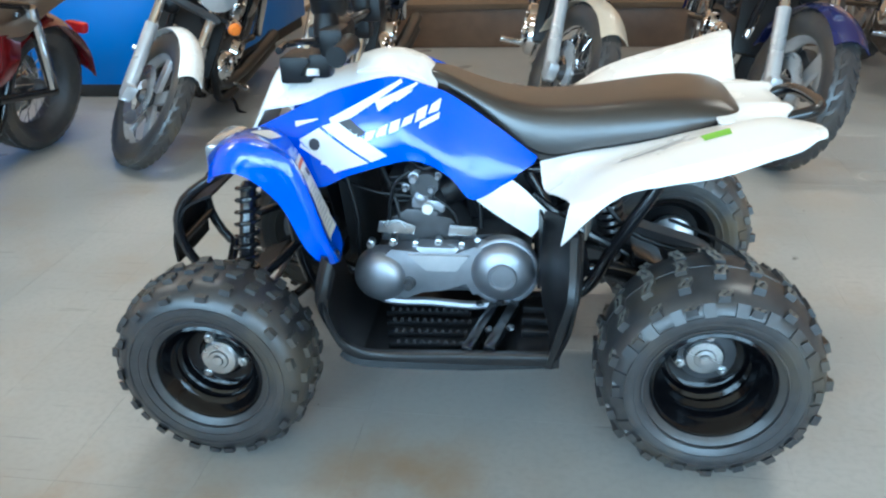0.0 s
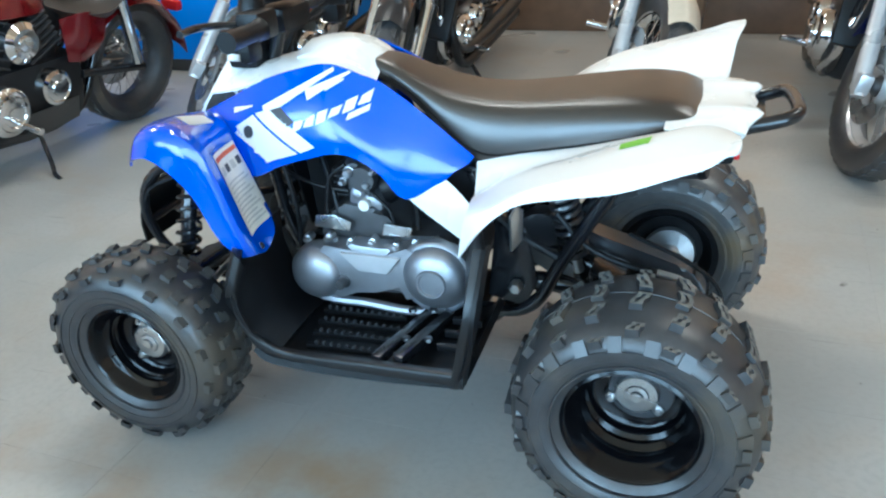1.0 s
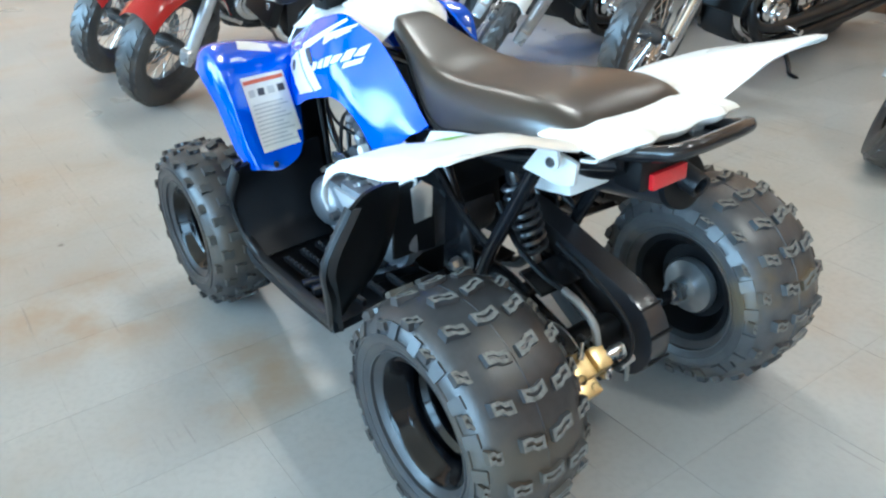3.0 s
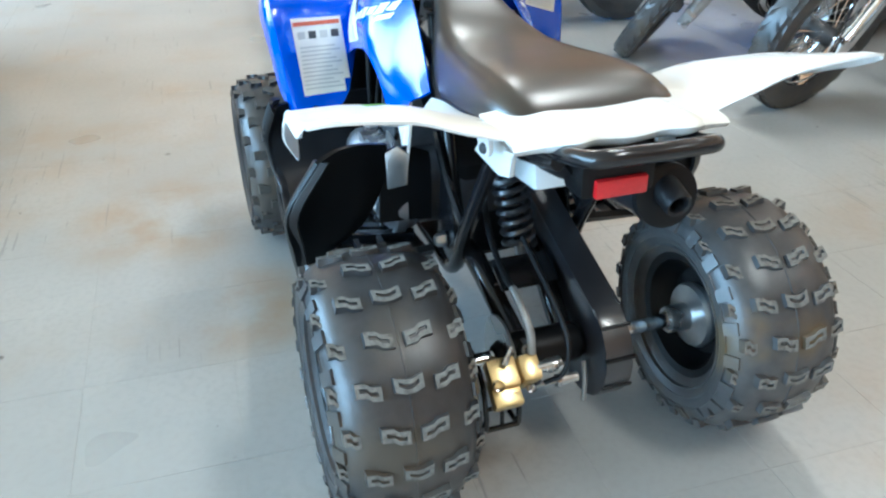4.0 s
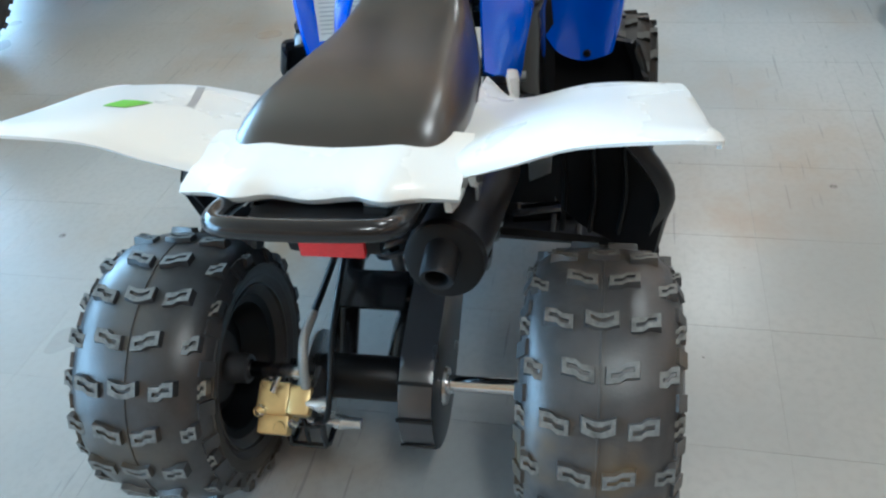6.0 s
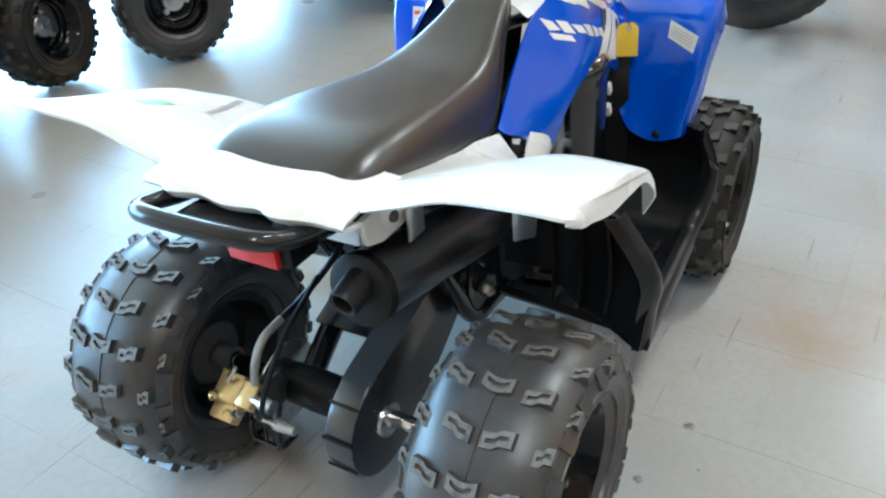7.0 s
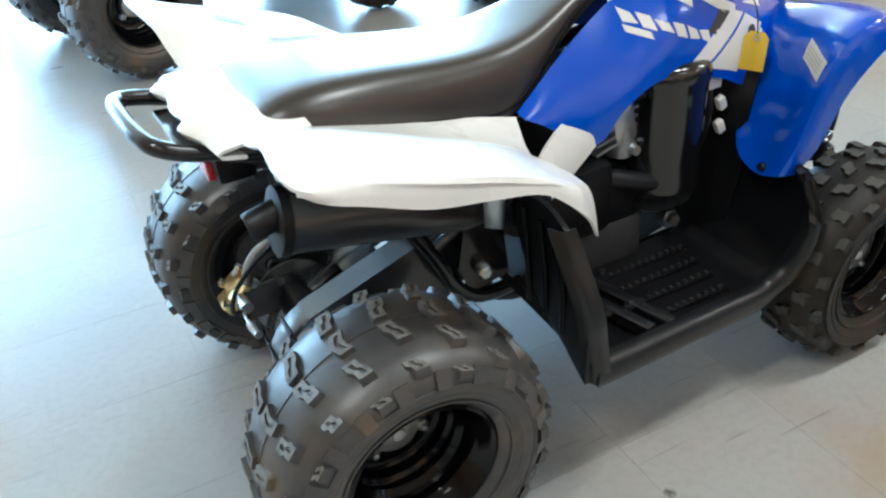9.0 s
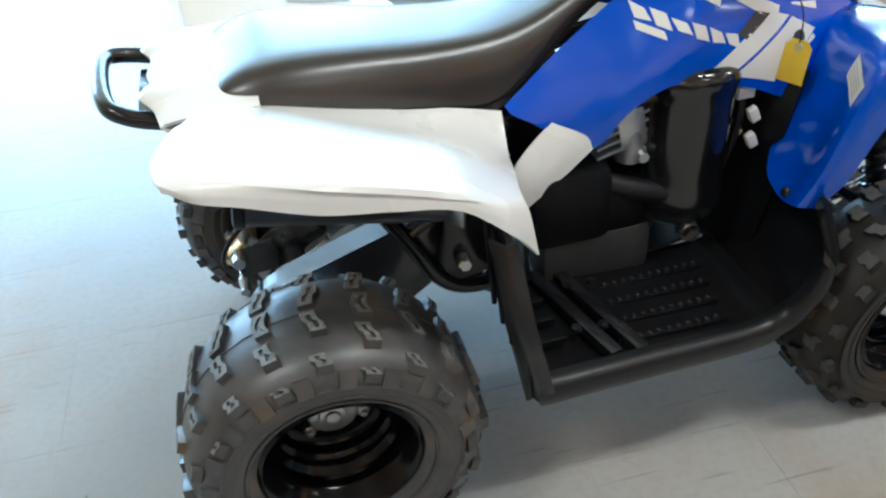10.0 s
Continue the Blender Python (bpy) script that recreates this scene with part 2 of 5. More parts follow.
def sheet(rows, thick=0.004, res=4, side=1, bm=None):
    """A curved shell of real thickness through rows of points; side=-1 mirrors it across the machine's middle."""
    bm = bm or bmesh.new()
    rows = [spline(r, res) for r in rows]
    cols = [spline(c, res) for c in zip(*rows)]
    g = [[Vector((q.x, q.y * side, q.z)) for q in c] for c in cols]
    a, b = len(g), len(g[0])
    top = [[bm.verts.new(q) for q in c] for c in g]
    low = []
    for i in range(a):
        line = []
        for j in range(b):
            du = g[min(i + 1, a - 1)][j] - g[max(i - 1, 0)][j]
            dv = g[i][min(j + 1, b - 1)] - g[i][max(j - 1, 0)]
            nn = du.cross(dv)
            nn = nn.normalized() if nn.length > 1e-9 else Vector((0, 0, 1))
            line.append(bm.verts.new(g[i][j] - nn * thick))
        low.append(line)
    for i in range(a - 1):
        for j in range(b - 1):
            bm.faces.new((top[i][j], top[i + 1][j], top[i + 1][j + 1], top[i][j + 1]))
            bm.faces.new((low[i][j], low[i][j + 1], low[i + 1][j + 1], low[i + 1][j]))
    for i in range(a - 1):
        for j in (0, b - 1):
            bm.faces.new((top[i][j], low[i][j], low[i + 1][j], top[i + 1][j]))
    for j in range(b - 1):
        for i in (0, a - 1):
            bm.faces.new((top[i][j], top[i][j + 1], low[i][j + 1], low[i][j]))
    return bm


def tube(pts, r, seg=10, res=4, bm=None, closed=False):
    """A round bar bent through the points."""
    bm = bm or bmesh.new()
    p = spline(pts, res) if res > 1 else [Vector(q) for q in pts]
    ring0, up = None, None
    rings = []
    for i, q in enumerate(p):
        d = (p[min(i + 1, len(p) - 1)] - p[max(i - 1, 0)]).normalized()
        if up is None:
            up = d.orthogonal().normalized()
        up = (up - d * up.dot(d)).normalized()
        w = d.cross(up)
        rr = r[min(len(r) - 1, round(i * (len(r) - 1) / max(1, len(p) - 1)))] if isinstance(r, (list, tuple)) else r
        rings.append([bm.verts.new(q + (up * math.cos(a) + w * math.sin(a)) * rr) for a in (2 * math.pi * k / seg for k in range(seg))])
    for a, b in zip(rings, rings[1:]):
        for k in range(seg):
            bm.faces.new((a[k], a[(k + 1) % seg], b[(k + 1) % seg], b[k]))
    bm.faces.new(rings[0])
    bm.faces.new(rings[-1])
    return bm


def lathe(profile, m=None, seg=40, bm=None, close=False):
    """Turn (radius, along) pairs round the local y axis; m places the axis."""
    bm = bm or bmesh.new()
    m = m or Matrix()
    rings = []
    for r, u in profile:
        if r < 1e-6:
            rings.append([bm.verts.new(m @ Vector((0, u, 0)))])
        else:
            rings.append([bm.verts.new(m @ Vector((r * math.cos(a), u, r * math.sin(a)))) for a in (2 * math.pi * k / seg for k in range(seg))])
    pairs = list(zip(rings, rings[1:]))
    if close:
        pairs.append((rings[-1], rings[0]))
    for a, b in pairs:
        for k in range(seg):
            q = [a[k % len(a)], a[(k + 1) % len(a)], b[(k + 1) % len(b)], b[k % len(b)]]
            q = list(dict.fromkeys(q))
            if len(q) > 2:
                bm.faces.new(q)
    return bm


def rod(a, b, r, seg=12, bm=None):
    return tube([a, b], r, seg, 1, bm)


def box(size, m=None, bevel=0.004, bm=None, taper=1.0):
    """A block with rounded edges."""
    own = bmesh.new()
    bmesh.ops.create_cube(own, size=1)
    for v in own.verts:
        k = taper if v.co.z > 0 else 1
        v.co = Vector((v.co.x * size[0] * k, v.co.y * size[1] * k, v.co.z * size[2]))
    if bevel:
        bmesh.ops.bevel(own, geom=own.edges[:], offset=bevel, segments=2, affect="EDGES", profile=0.6)
    if m is not None:
        own.transform(m)
    if bm is None:
        return own
    me = bpy.data.meshes.new("tmp")
    own.to_mesh(me)
    own.free()
    bm.from_mesh(me)
    bpy.data.meshes.remove(me)
    return bm


def plate(outline, depth, m=None, bevel=0.003, bm=None):
    """A flat plate: an outline in its own x, y, given thickness along z."""
    own = bmesh.new()
    lo = [own.verts.new((x, y, -depth / 2)) for x, y in outline]
    hi = [own.verts.new((x, y, depth / 2)) for x, y in outline]
    own.faces.new(lo[::-1])
    own.faces.new(hi)
    for k in range(len(lo)):
        own.faces.new((lo[k], lo[(k + 1) % len(lo)], hi[(k + 1) % len(lo)], hi[k]))
    if bevel:
        bmesh.ops.bevel(own, geom=own.edges[:], offset=bevel, segments=2, affect="EDGES", profile=0.6)
    if m is not None:
        own.transform(m)
    if bm is None:
        return own
    me = bpy.data.meshes.new("tmp")
    own.to_mesh(me)
    own.free()
    bm.from_mesh(me)
    bpy.data.meshes.remove(me)
    return bm


SIDE_ON = Matrix(((1, 0, 0, 0), (0, 0, 1, 0), (0, 1, 0, 0), (0, 0, 0, 1)))   # outline x, y -> machine x, z


def hull2(c0, r0, c1, r1, n=14):
    """The outline round two circles, with straight sides between them."""
    d = Vector(c1) - Vector(c0)
    ang = math.atan2(d.y, d.x)
    off = math.acos(max(-1, min(1, (r0 - r1) / d.length)))
    out = []
    for k in range(n + 1):
        a = ang + off + (2 * math.pi - 2 * off) * k / n
        out.append((c0[0] + r0 * math.cos(a), c0[1] + r0 * math.sin(a)))
    for k in range(n + 1):
        a = ang - off + 2 * off * k / n
        out.append((c1[0] + r1 * math.cos(a), c1[1] + r1 * math.sin(a)))
    return out


def coil(a, b, r, wire, turns, bm=None):
    a, b = Vector(a), Vector(b)
    d = (b - a).normalized()
    u = d.orthogonal().normalized()
    w = d.cross(u)
    n = int(turns * 12)
    return tube([a + (b - a) * k / n + (u * math.cos(k * math.pi / 6) + w * math.sin(k * math.pi / 6)) * r for k in range(n + 1)], wire, 6, 1, bm)


# ---- the room ----
def wall(name, x0, x1, y0, y1, z0, z1, mat):
    return tagged(part(name, box((x1 - x0, y1 - y0, z1 - z0), pose((x0 + x1) / 2, (y0 + y1) / 2, (z0 + z1) / 2), 0), mat, smooth=False), kind="structure")


wall("ceiling", -9.2, 6.2, -6.2, 6.7, 3.7, 3.8, CEIL)
wall("wall_north", -9.2, 6.2, 6.5, 6.7, 0, 3.7, TAN)
wall("wall_west", -9.2, -9.0, -6.2, 6.5, 0, 3.7, TAN)
wall("wall_east", 6.0, 6.2, -6.2, 6.5, 0, 3.7, TAN)
wall("wall_south_sill", -9.0, 6.0, -6.2, -6.0, 0, WIN_Z0, TAN)
wall("wall_south_head", -9.0, 6.0, -6.2, -6.0, WIN_Z1, 3.7, TAN)
edges = [-9.0, *[v for w in WINDOWS for v in w], 6.0]
for k in range(0, len(edges), 2):
    wall("wall_south_pier_" + str(k // 2 + 1), edges[k], edges[k + 1], -6.2, -6.0, WIN_Z0, WIN_Z1, TAN)


for x in (-5.0, -1.6, 1.8):
    for y in (1.2, 3.6):
        fit = empty("ceiling_light", pose(x, y, 3.7), "unseen slim ceiling light fitting", "ceiling light", "ceiling lights")
        part("housing", box((1.3, .34, .05), pose(0, 0, -.025), .006), WHITE, fit)


# housings added for the wall fill lamps, out of view
for x, y, turn in [(x, 4.9, 0) for x in (-6.8, -3.4, 0.0, 3.4)] + [(-7.4, y, 90) for y in (-1.0, 2.4)]:
    fit = empty("ceiling_light", pose(x, y, 3.7, 0, 0, turn), "unseen slim ceiling light fitting", "ceiling light", "ceiling lights")
    part("housing", box((1.3, .24, .04), pose(0, 0, -.02), .006), WHITE, fit)


# ---- wheels ----
def tyre_section(R, W, rim_r):
    """Half-rounded balloon section as (radius, along) pairs from one bead to the other."""
    h = W / 2
    half = [(rim_r, h * 0.70), (rim_r + 0.012, h * 0.80), (rim_r + 0.033, h * 0.95), (rim_r + 0.056, h * 1.0), (R - 0.052, h * 0.975), (R - 0.037, h * 0.90), (R - 0.023, h * 0.74), (R - 0.015, h * 0.50), (R - 0.012, h * 0.25)]
    return [*half, (R - 0.0115, 0), *[(r, -u) for r, u in half[::-1]]]


def lug_mesh(bm, R, ang, u, length, wide, tall, skew, top_mat=0):
    """One stepped tread block; the worn rim of its top stands round a shallow slit."""
    side = 0.13 if u > 0 else -0.13
    z = [(-0.5, -side), (-0.10, -side), (0.10, side), (0.5, side)] if u else [(-0.5, 0.13), (-0.14, -0.13), (0.14, -0.13), (0.5, 0.13)]

    def ring(fa, w, r):
        out = []
        for s in (-1, 1):
            for a, b in z if s < 0 else z[::-1]:
                t = ang + ((b + s * w) * wide + skew * a * length) / R
                out.append(bm.verts.new((r * math.cos(t), u + a * fa * length, r * math.sin(t))))
        return out
    r0, r1 = R - 0.016, R - 0.012 + tall
    loops = [ring(1.08, 0.58, r0), ring(1.0, 0.50, r1)]
    if not top_mat:
        loops += [ring(0.70, 0.15, r1), ring(0.66, 0.11, r1 - 0.003)]
    for li, (lo, hi) in enumerate(zip(loops, loops[1:])):
        n = len(lo)
        for k in range(n):
            bm.faces.new((lo[k], lo[(k + 1) % n], hi[(k + 1) % n], hi[k])).material_index = 1 if li == 1 else 0
    hi = loops[-1]
    n = len(hi)
    for k in range(n // 2 - 1):
        bm.faces.new((hi[k], hi[k + 1], hi[n - 2 - k], hi[n - 1 - k])).material_index = top_mat


def quad_wheel(name, parent, c, R, W, rim_r, out, rows, mat_tyre, front, dish):
    """A balloon-tyred wheel: out is +1 or -1, the side that the dished rim faces."""
    hub = empty(name)
    hub.parent = parent
    hub.matrix_basis = pose(*c)
    flip = Matrix.Diagonal((1, out, 1, 1))
    bm = lathe(tyre_section(R, W, rim_r), flip, 56)
    for k in range(3):        # moulded rings on the sidewall
        for s in (1, -1):
            r = rim_r + 0.022 + 0.017 * k
            u = W / 2 * (0.90 + 0.05 * k - 0.004 * k * k)
            lathe([(r, s * (u - 0.004)), (r + 0.001, s * (u + 0.003)), (r + 0.004, s * (u + 0.003)), (r + 0.005, s * (u - 0.004))], flip, 48, bm)
    h = W / 2
    for k in range(rows):
        a = 2 * math.pi * k / rows
        if front:
            for u, ln, sk in ((-0.30, 0.027, 1), (0.28, 0.027, 1), (-0.86, 0.022, 1), (0.86, 0.022, -1)) if k % 2 else ((-0.60, 0.028, 1), (0.60, 0.028, -1), (-0.02, 0.024, -1)):
                lug_mesh(bm, R - (0.024 if abs(u) > 0.8 else 0.008 if abs(u) > 0.5 else 0.001), a, u * h, ln, 0.021, 0.008, 0.22 * sk, 2)
        else:
            spots = ((-0.26, 0.044, -1), (0.26, 0.044, 1), (-0.80, 0.026, -1), (0.80, 0.026, 1)) if k % 2 else ((0.0, 0.046, 0), (-0.52, 0.040, -1), (0.52, 0.040, 1), (-0.93, 0.018, -1), (0.93, 0.018, 1))
            for u, ln, sk in spots:
                lug_mesh(bm, R - (0.034 if abs(u) > 0.9 else 0.019 if abs(u) > 0.7 else 0.006 if abs(u) > 0.4 else 0.002), a, u * h, ln * .93, 0.021, 0.010, 0.12 * sk)
    # shoulder blocks down the sidewall
    for k in range(0 if front else rows):
        a = 2 * math.pi * (k + 0.5) / rows
        for s in (1, -1):
            box((0.026, 0.012, 0.022), Matrix.Rotation(-a, 4, "Y") @ pose(R - 0.048, s * h * 0.935, 0, 0, 0, s * -30), 0, bm)
    if not front:        # mould seam round the middle of the tread
        lathe([(R - .013, -.002), (R - .010, -.0012), (R - .010, .0012), (R - .013, .002)], flip, 56, bm)
    tyre = part("tyre", bm, [mat_tyre, LUG, LUGTOP], hub)
    lip = W / 2 * 0.78
    prof = [(rim_r - 0.006, lip - 0.012), (rim_r + 0.008, lip - 0.004), (rim_r + 0.009, lip), (rim_r + 0.003, lip + 0.003), (rim_r - 0.004, lip - 0.004), (rim_r - 0.010, lip - 0.022), (rim_r - 0.014, lip - 0.026), *[(rim_r + d, (lip - 0.026) * (1 - t) + (0.040 + dish) * t) for t, d in ((.2, -.0205), (.3, -.0215), (.42, -.0145), (.55, -.0150), (.7, -.0240), (.82, -.0235))],
            (rim_r - 0.016, 0.040 + dish), (rim_r - 0.024, 0.034 + dish), (rim_r - 0.028, 0.018 + dish), (rim_r - 0.036, 0.012 + dish), (0.050, 0.012 + dish), (0.045, 0.016 + dish), (0.0, 0.016 + dish)]
    part("rim", lathe(prof, flip, 48), RIM, hub, "glossy black pressed-steel rim")
    inner = [(rim_r + 0.008, -lip), (rim_r - 0.006, -lip + 0.004), (rim_r - 0.012, -0.02 + dish), (rim_r - 0.03, 0.006 + dish), (0.03, 0.006 + dish)]
    part("rim_back", lathe(inner, flip, 40), BLACK, hub)
    deep = flip @ pose(0, dish, 0)
    cap = lathe([(0.0, 0.042), (0.010, 0.042), (0.012, 0.038), (0.020, 0.037), (0.022, 0.034), (0.036, 0.033), (0.040, 0.029), (0.041, 0.018)], deep, 32)
    part("hub_cap", cap, STEEL, hub, "bright zinc-plated wheel hub")
    for k in range(3):
        a = radians(90 + 120 * k + (20 if front else -10))
        m = pose(0.050 * math.cos(a), out * dish, 0.050 * math.sin(a))
        bm = lathe([(0, out * 0.036), (0.0055, out * 0.035), (0.006, out * 0.028), (0.0105, out * 0.027), (0.012, out * 0.02), (0.012, out * 0.010)], m, 6)
        box((0.03, 0.012, 0.016), pose(0.038 * math.cos(a), out * (0.022 + dish), 0.038 * math.sin(a), 0, -math.degrees(a), 0), 0.003, bm)
        part("wheel_nut", bm, STEEL, hub)
    return hub


REAR_C, REAR_R, REAR_W = (-0.006, 0.330, 0.2275), 0.2285, 0.222
FRONT_C, FRONT_R, FRONT_W = (-1.012, 0.360, 0.2125), 0.2135, 0.166


def quad_bike(name, body, trim, detail=True):
    """A sport quad bike, nose to -x, on its own axes: the rear axle stands over the origin."""
    q = empty(name)
    P = lambda n, bm, mat, label="", smooth=True: part(n, bm, mat, q, label, smooth)

    for s in (-1, 1):
        quad_wheel("rear_wheel", q, (REAR_C[0], s * REAR_C[1] - (.004 if s > 0 else 0), REAR_C[2]), REAR_R, REAR_W - (.008 if s > 0 else 0), 0.111, s, 20, TYRE if s < 0 else DUSTY, False, -.045)
        quad_wheel("front_wheel", q, (FRONT_C[0] + (.045 if s > 0 else 0), s * FRONT_C[1] - (.010 if s > 0 else .004), FRONT_C[2] + (0 if s > 0 else .006)), FRONT_R + (0 if s > 0 else .006), FRONT_W, 0.104, s, 30, TYRE if s < 0 else BROWN_TYRE, True, -.022)

    # --- bodywork ---
    for s in (-1, 1):
        crest = lambda rows: [[*r[:4], (r[3][0] * .8 + r[4][0] * .2, max(r[4][1] - .003, r[3][1]), r[3][2] - .2 * (r[3][2] - r[4][2])), r[4]] for r in rows]
        P("rear_fender", sheet(crest([
            [(-.345, .128, .578), (-.336, .180, .536), (-.314, .27, .562), (-.290, .366, .586), (-.303, .392, .508)],
            [(-.28, .130, .595), (-.272, .190, .575), (-.255, .29, .604), (-.242, .398, .612), (-.262, .418, .566)],
            [(-.20, .132, .612), (-.20, .20, .607), (-.20, .30, .636), (-.192, .408, .641), (-.200, .419, .620)],
            [(-.12, .137, .630), (-.12, .205, .638), (-.12, .30, .662), (-.12, .412, .668), (-.122, .422, .641)],
            [(-.04, .143, .651), (-.04, .21, .668), (-.04, .30, .692), (-.04, .412, .691), (-.040, .425, .658)],
            [(.04, .150, .671), (.037, .215, .692), (.037, .29, .715), (.044, .410, .715), (.038, .430, .690)],
            [(.08, .158, .676), (.080, .22, .697), (.080, .29, .721), (.088, .404, .729), (.078, .436, .708)],
            [(.092, .165, .670), (.098, .225, .692), (.104, .29, .717), (.120, .383, .735), (.104, .431, .726)],
        ]), 0.004, 4, s), trim, "white plastic rear fender wing")
    cols = [(-.165, .670, .672, .668, .658, .122), (-.12, .674, .678, .676, .656, .130), (-.085, .676, .684, .684, .658, .148), (-.05, .676, .682, .680, .656, .134), (0, .676, .680, .678, .654, .140), (.05, .676, .682, .680, .656, .134), (.085, .676, .684, .684, .658, .148), (.12, .674, .678, .676, .656, .130), (.165, .670, .672, .668, .658, .122)]
    P("tail_cover", sheet([[(.0, c[0], c[1]) for c in cols], [(.07, c[0], c[2]) for c in cols], [(c[5], c[0], c[3]) for c in cols], [(c[5] - .004, c[0], (c[3] + c[4]) / 2) for c in cols], [(c[5] - .03, c[0], c[4]) for c in cols]], 0.005, 3), trim, "white plastic tail cover")

    # seat: stations of (x, top, bottom, half width)
    st = [(-.590, .738, .728, .022), (-.578, .750, .716, .045), (-.54, .741, .702, .060), (-.49, .719, .676, .074), (-.43, .698, .632, .096), (-.375, .687, .592, .113), (-.32, .684, .576, .122), (-.24, .689, .592, .131), (-.14, .701, .613, .141), (-.05, .708, .635, .146), (.01, .703, .652, .140), (.045, .690, .664, .122), (.062, .676, .668, .085)]
    half = [(1.0, 0), (1.0, .16), (.985, .36), (.94, .58), (.87, .78), (.79, .91), (.70, .965), (.55, .985), (.30, .998)]
    section = [(-u, f) for u, f in half] + [(0, 1.0)] + half[::-1]
    cx = [spline([(x, 0, v) for x, *_ in st for v in [[b for b in st if b[0] == x][0][k]]], 4) for k in (1, 2, 3)]
    bm = bmesh.new()
    rings = []
    for a, b, c in zip(*cx):
        x, top, low, w = a.x, a.z, b.z, c.z
        ring = []
        for u, f in section:
            ring.append(bm.verts.new((x, u * w, low + 0.012 + (top - low - 0.012) * f)))
        ring += [bm.verts.new((x, w * 1.0, low)), bm.verts.new((x, -w * 1.0, low))]
        rings.append(ring)
    for a, b in zip(rings, rings[1:]):
        for k in range(len(a)):
            bm.faces.new((a[k], a[(k + 1) % len(a)], b[(k + 1) % len(b)], b[k]))
    bm.faces.new(rings[0])
    bm.faces.new(rings[-1])
    seat = P("seat", bm, VINYL, "long padded black vinyl seat")
    for s in (-1, 1):
        part("seat_piping", tube([(x, s * (w + 0.001), lo + 0.014) for x, hi, lo, w in st[2:-2]], 0.0022, 6, 4), BLACK, seat)

    # tank cover: pale spine, coloured flanks
    P("tank_cover", sheet([[(x, y * w, z - d * abs(y) ** 2) for y in (-1, -.5, 0, .5, 1)] for x, z, w, d in
                           ((-.565, .740, .085, .035), (-.60, .762, .112, .030), (-.645, .773, .120, .022), (-.70, .769, .122, .022), (-.78, .749, .122, .024), (-.86, .731, .118, .030), (-.94, .720, .102, .036))], 0.005, 4), trim, "white plastic tank cover")
    P("filler_cover", sheet([[(x, y * w, z - d * abs(y) ** 2) for y in (-1, -.5, 0, .5, 1)] for x, z, w, d in ((-.572, .744, .07, .02), (-.60, .768, .085, .02), (-.65, .785, .092, .018), (-.70, .786, .088, .018), (-.735, .778, .075, .02))], 0.010, 4), trim, "raised white filler cover")
    P("front_cowl", sheet([[(x, y * w, z - d * abs(y) ** 1.6) for y in (-1, -.6, 0, .6, 1)] for x, z, w, d in
                           ((-.875, .722, .100, .04), (-.900, .742, .088, .045), (-.920, .755, .078, .05), (-.940, .732, .092, .045), (-.965, .68, .108, .035), (-.992, .625, .112, .03), (-1.01, .57, .10, .03))], 0.005, 4), trim, "white plastic front cowl")
    for s in (-1, 1):
        low = lambda rows: [[(x, y, z - .018 * min(1, max(0, (-.40 - x) / .25))) for x, y, z in r] for r in rows]
        P("side_panel", sheet(low([
            [(-.965, .102, .655), (-.87, .112, .700), (-.79, .117, .738), (-.70, .118, .764), (-.64, .117, .772), (-.58, .112, .748), (-.53, .106, .722), (-.44, .114, .655), (-.352, .126, .585)],
            [(-.94, .135, .635), (-.86, .150, .655), (-.78, .160, .685), (-.70, .163, .705), (-.635, .163, .708), (-.575, .155, .682), (-.525, .148, .650), (-.45, .146, .600), (-.36, .140, .575)],
            [(-.90, .155, .615), (-.835, .172, .600), (-.755, .180, .630), (-.68, .182, .650), (-.62, .182, .655), (-.57, .178, .635), (-.525, .172, .600), (-.465, .163, .555), (-.385, .150, .562)],
            [(-.865, .165, .595), (-.815, .178, .553), (-.74, .184, .583), (-.665, .186, .606), (-.612, .186, .614), (-.57, .183, .600), (-.528, .177, .566), (-.482, .168, .512), (-.405, .153, .548)],
        ]), 0.005, 4, s), body, "glossy blue plastic tank side panel")
        P("lower_trim", sheet([[(-.490, .162, .512), (-.44, .166, .474), (-.36, .176, .424)], [(-.465, .160, .532), (-.415, .168, .497), (-.345, .182, .446)], [(-.418, .150, .556), (-.374, .163, .526), (-.316, .188, .476)]], 0.005, 4, s), trim, "white plastic panel between tank and fender")
        front = lambda rows: [[(x if x > -.90 else -.90 + (x + .90) * .80, .10 + (y - .10) * .90, z - .022) for x, y, z in r] for r in rows]
        P("front_fender", sheet(front([
            [(-.782, .205, .475), (-.765, .235, .448), (-.758, .29, .434), (-.748, .348, .452), (-.772, .362, .452)],
            [(-.820, .180, .535), (-.795, .212, .505), (-.785, .29, .500), (-.765, .363, .512), (-.802, .377, .498)],
            [(-.862, .155, .605), (-.832, .200, .595), (-.818, .29, .602), (-.788, .374, .615), (-.832, .388, .583)],
            [(-.893, .130, .650), (-.866, .185, .655), (-.848, .29, .670), (-.820, .380, .680), (-.868, .394, .630)],
            [(-.935, .112, .662), (-.92, .17, .678), (-.91, .28, .698), (-.885, .375, .704), (-.915, .392, .655)],
            [(-.99, .106, .655), (-.99, .16, .668), (-.985, .27, .686), (-.958, .358, .690), (-.972, .378, .645)],
            [(-1.05, .110, .628), (-1.055, .16, .634), (-1.045, .26, .645), (-1.005, .338, .652), (-1.008, .352, .622)],
        ]), 0.005, 4, s), body, "glossy blue plastic front fender")
        # footwell: leg shield, board, rear flap
        k = 0.945
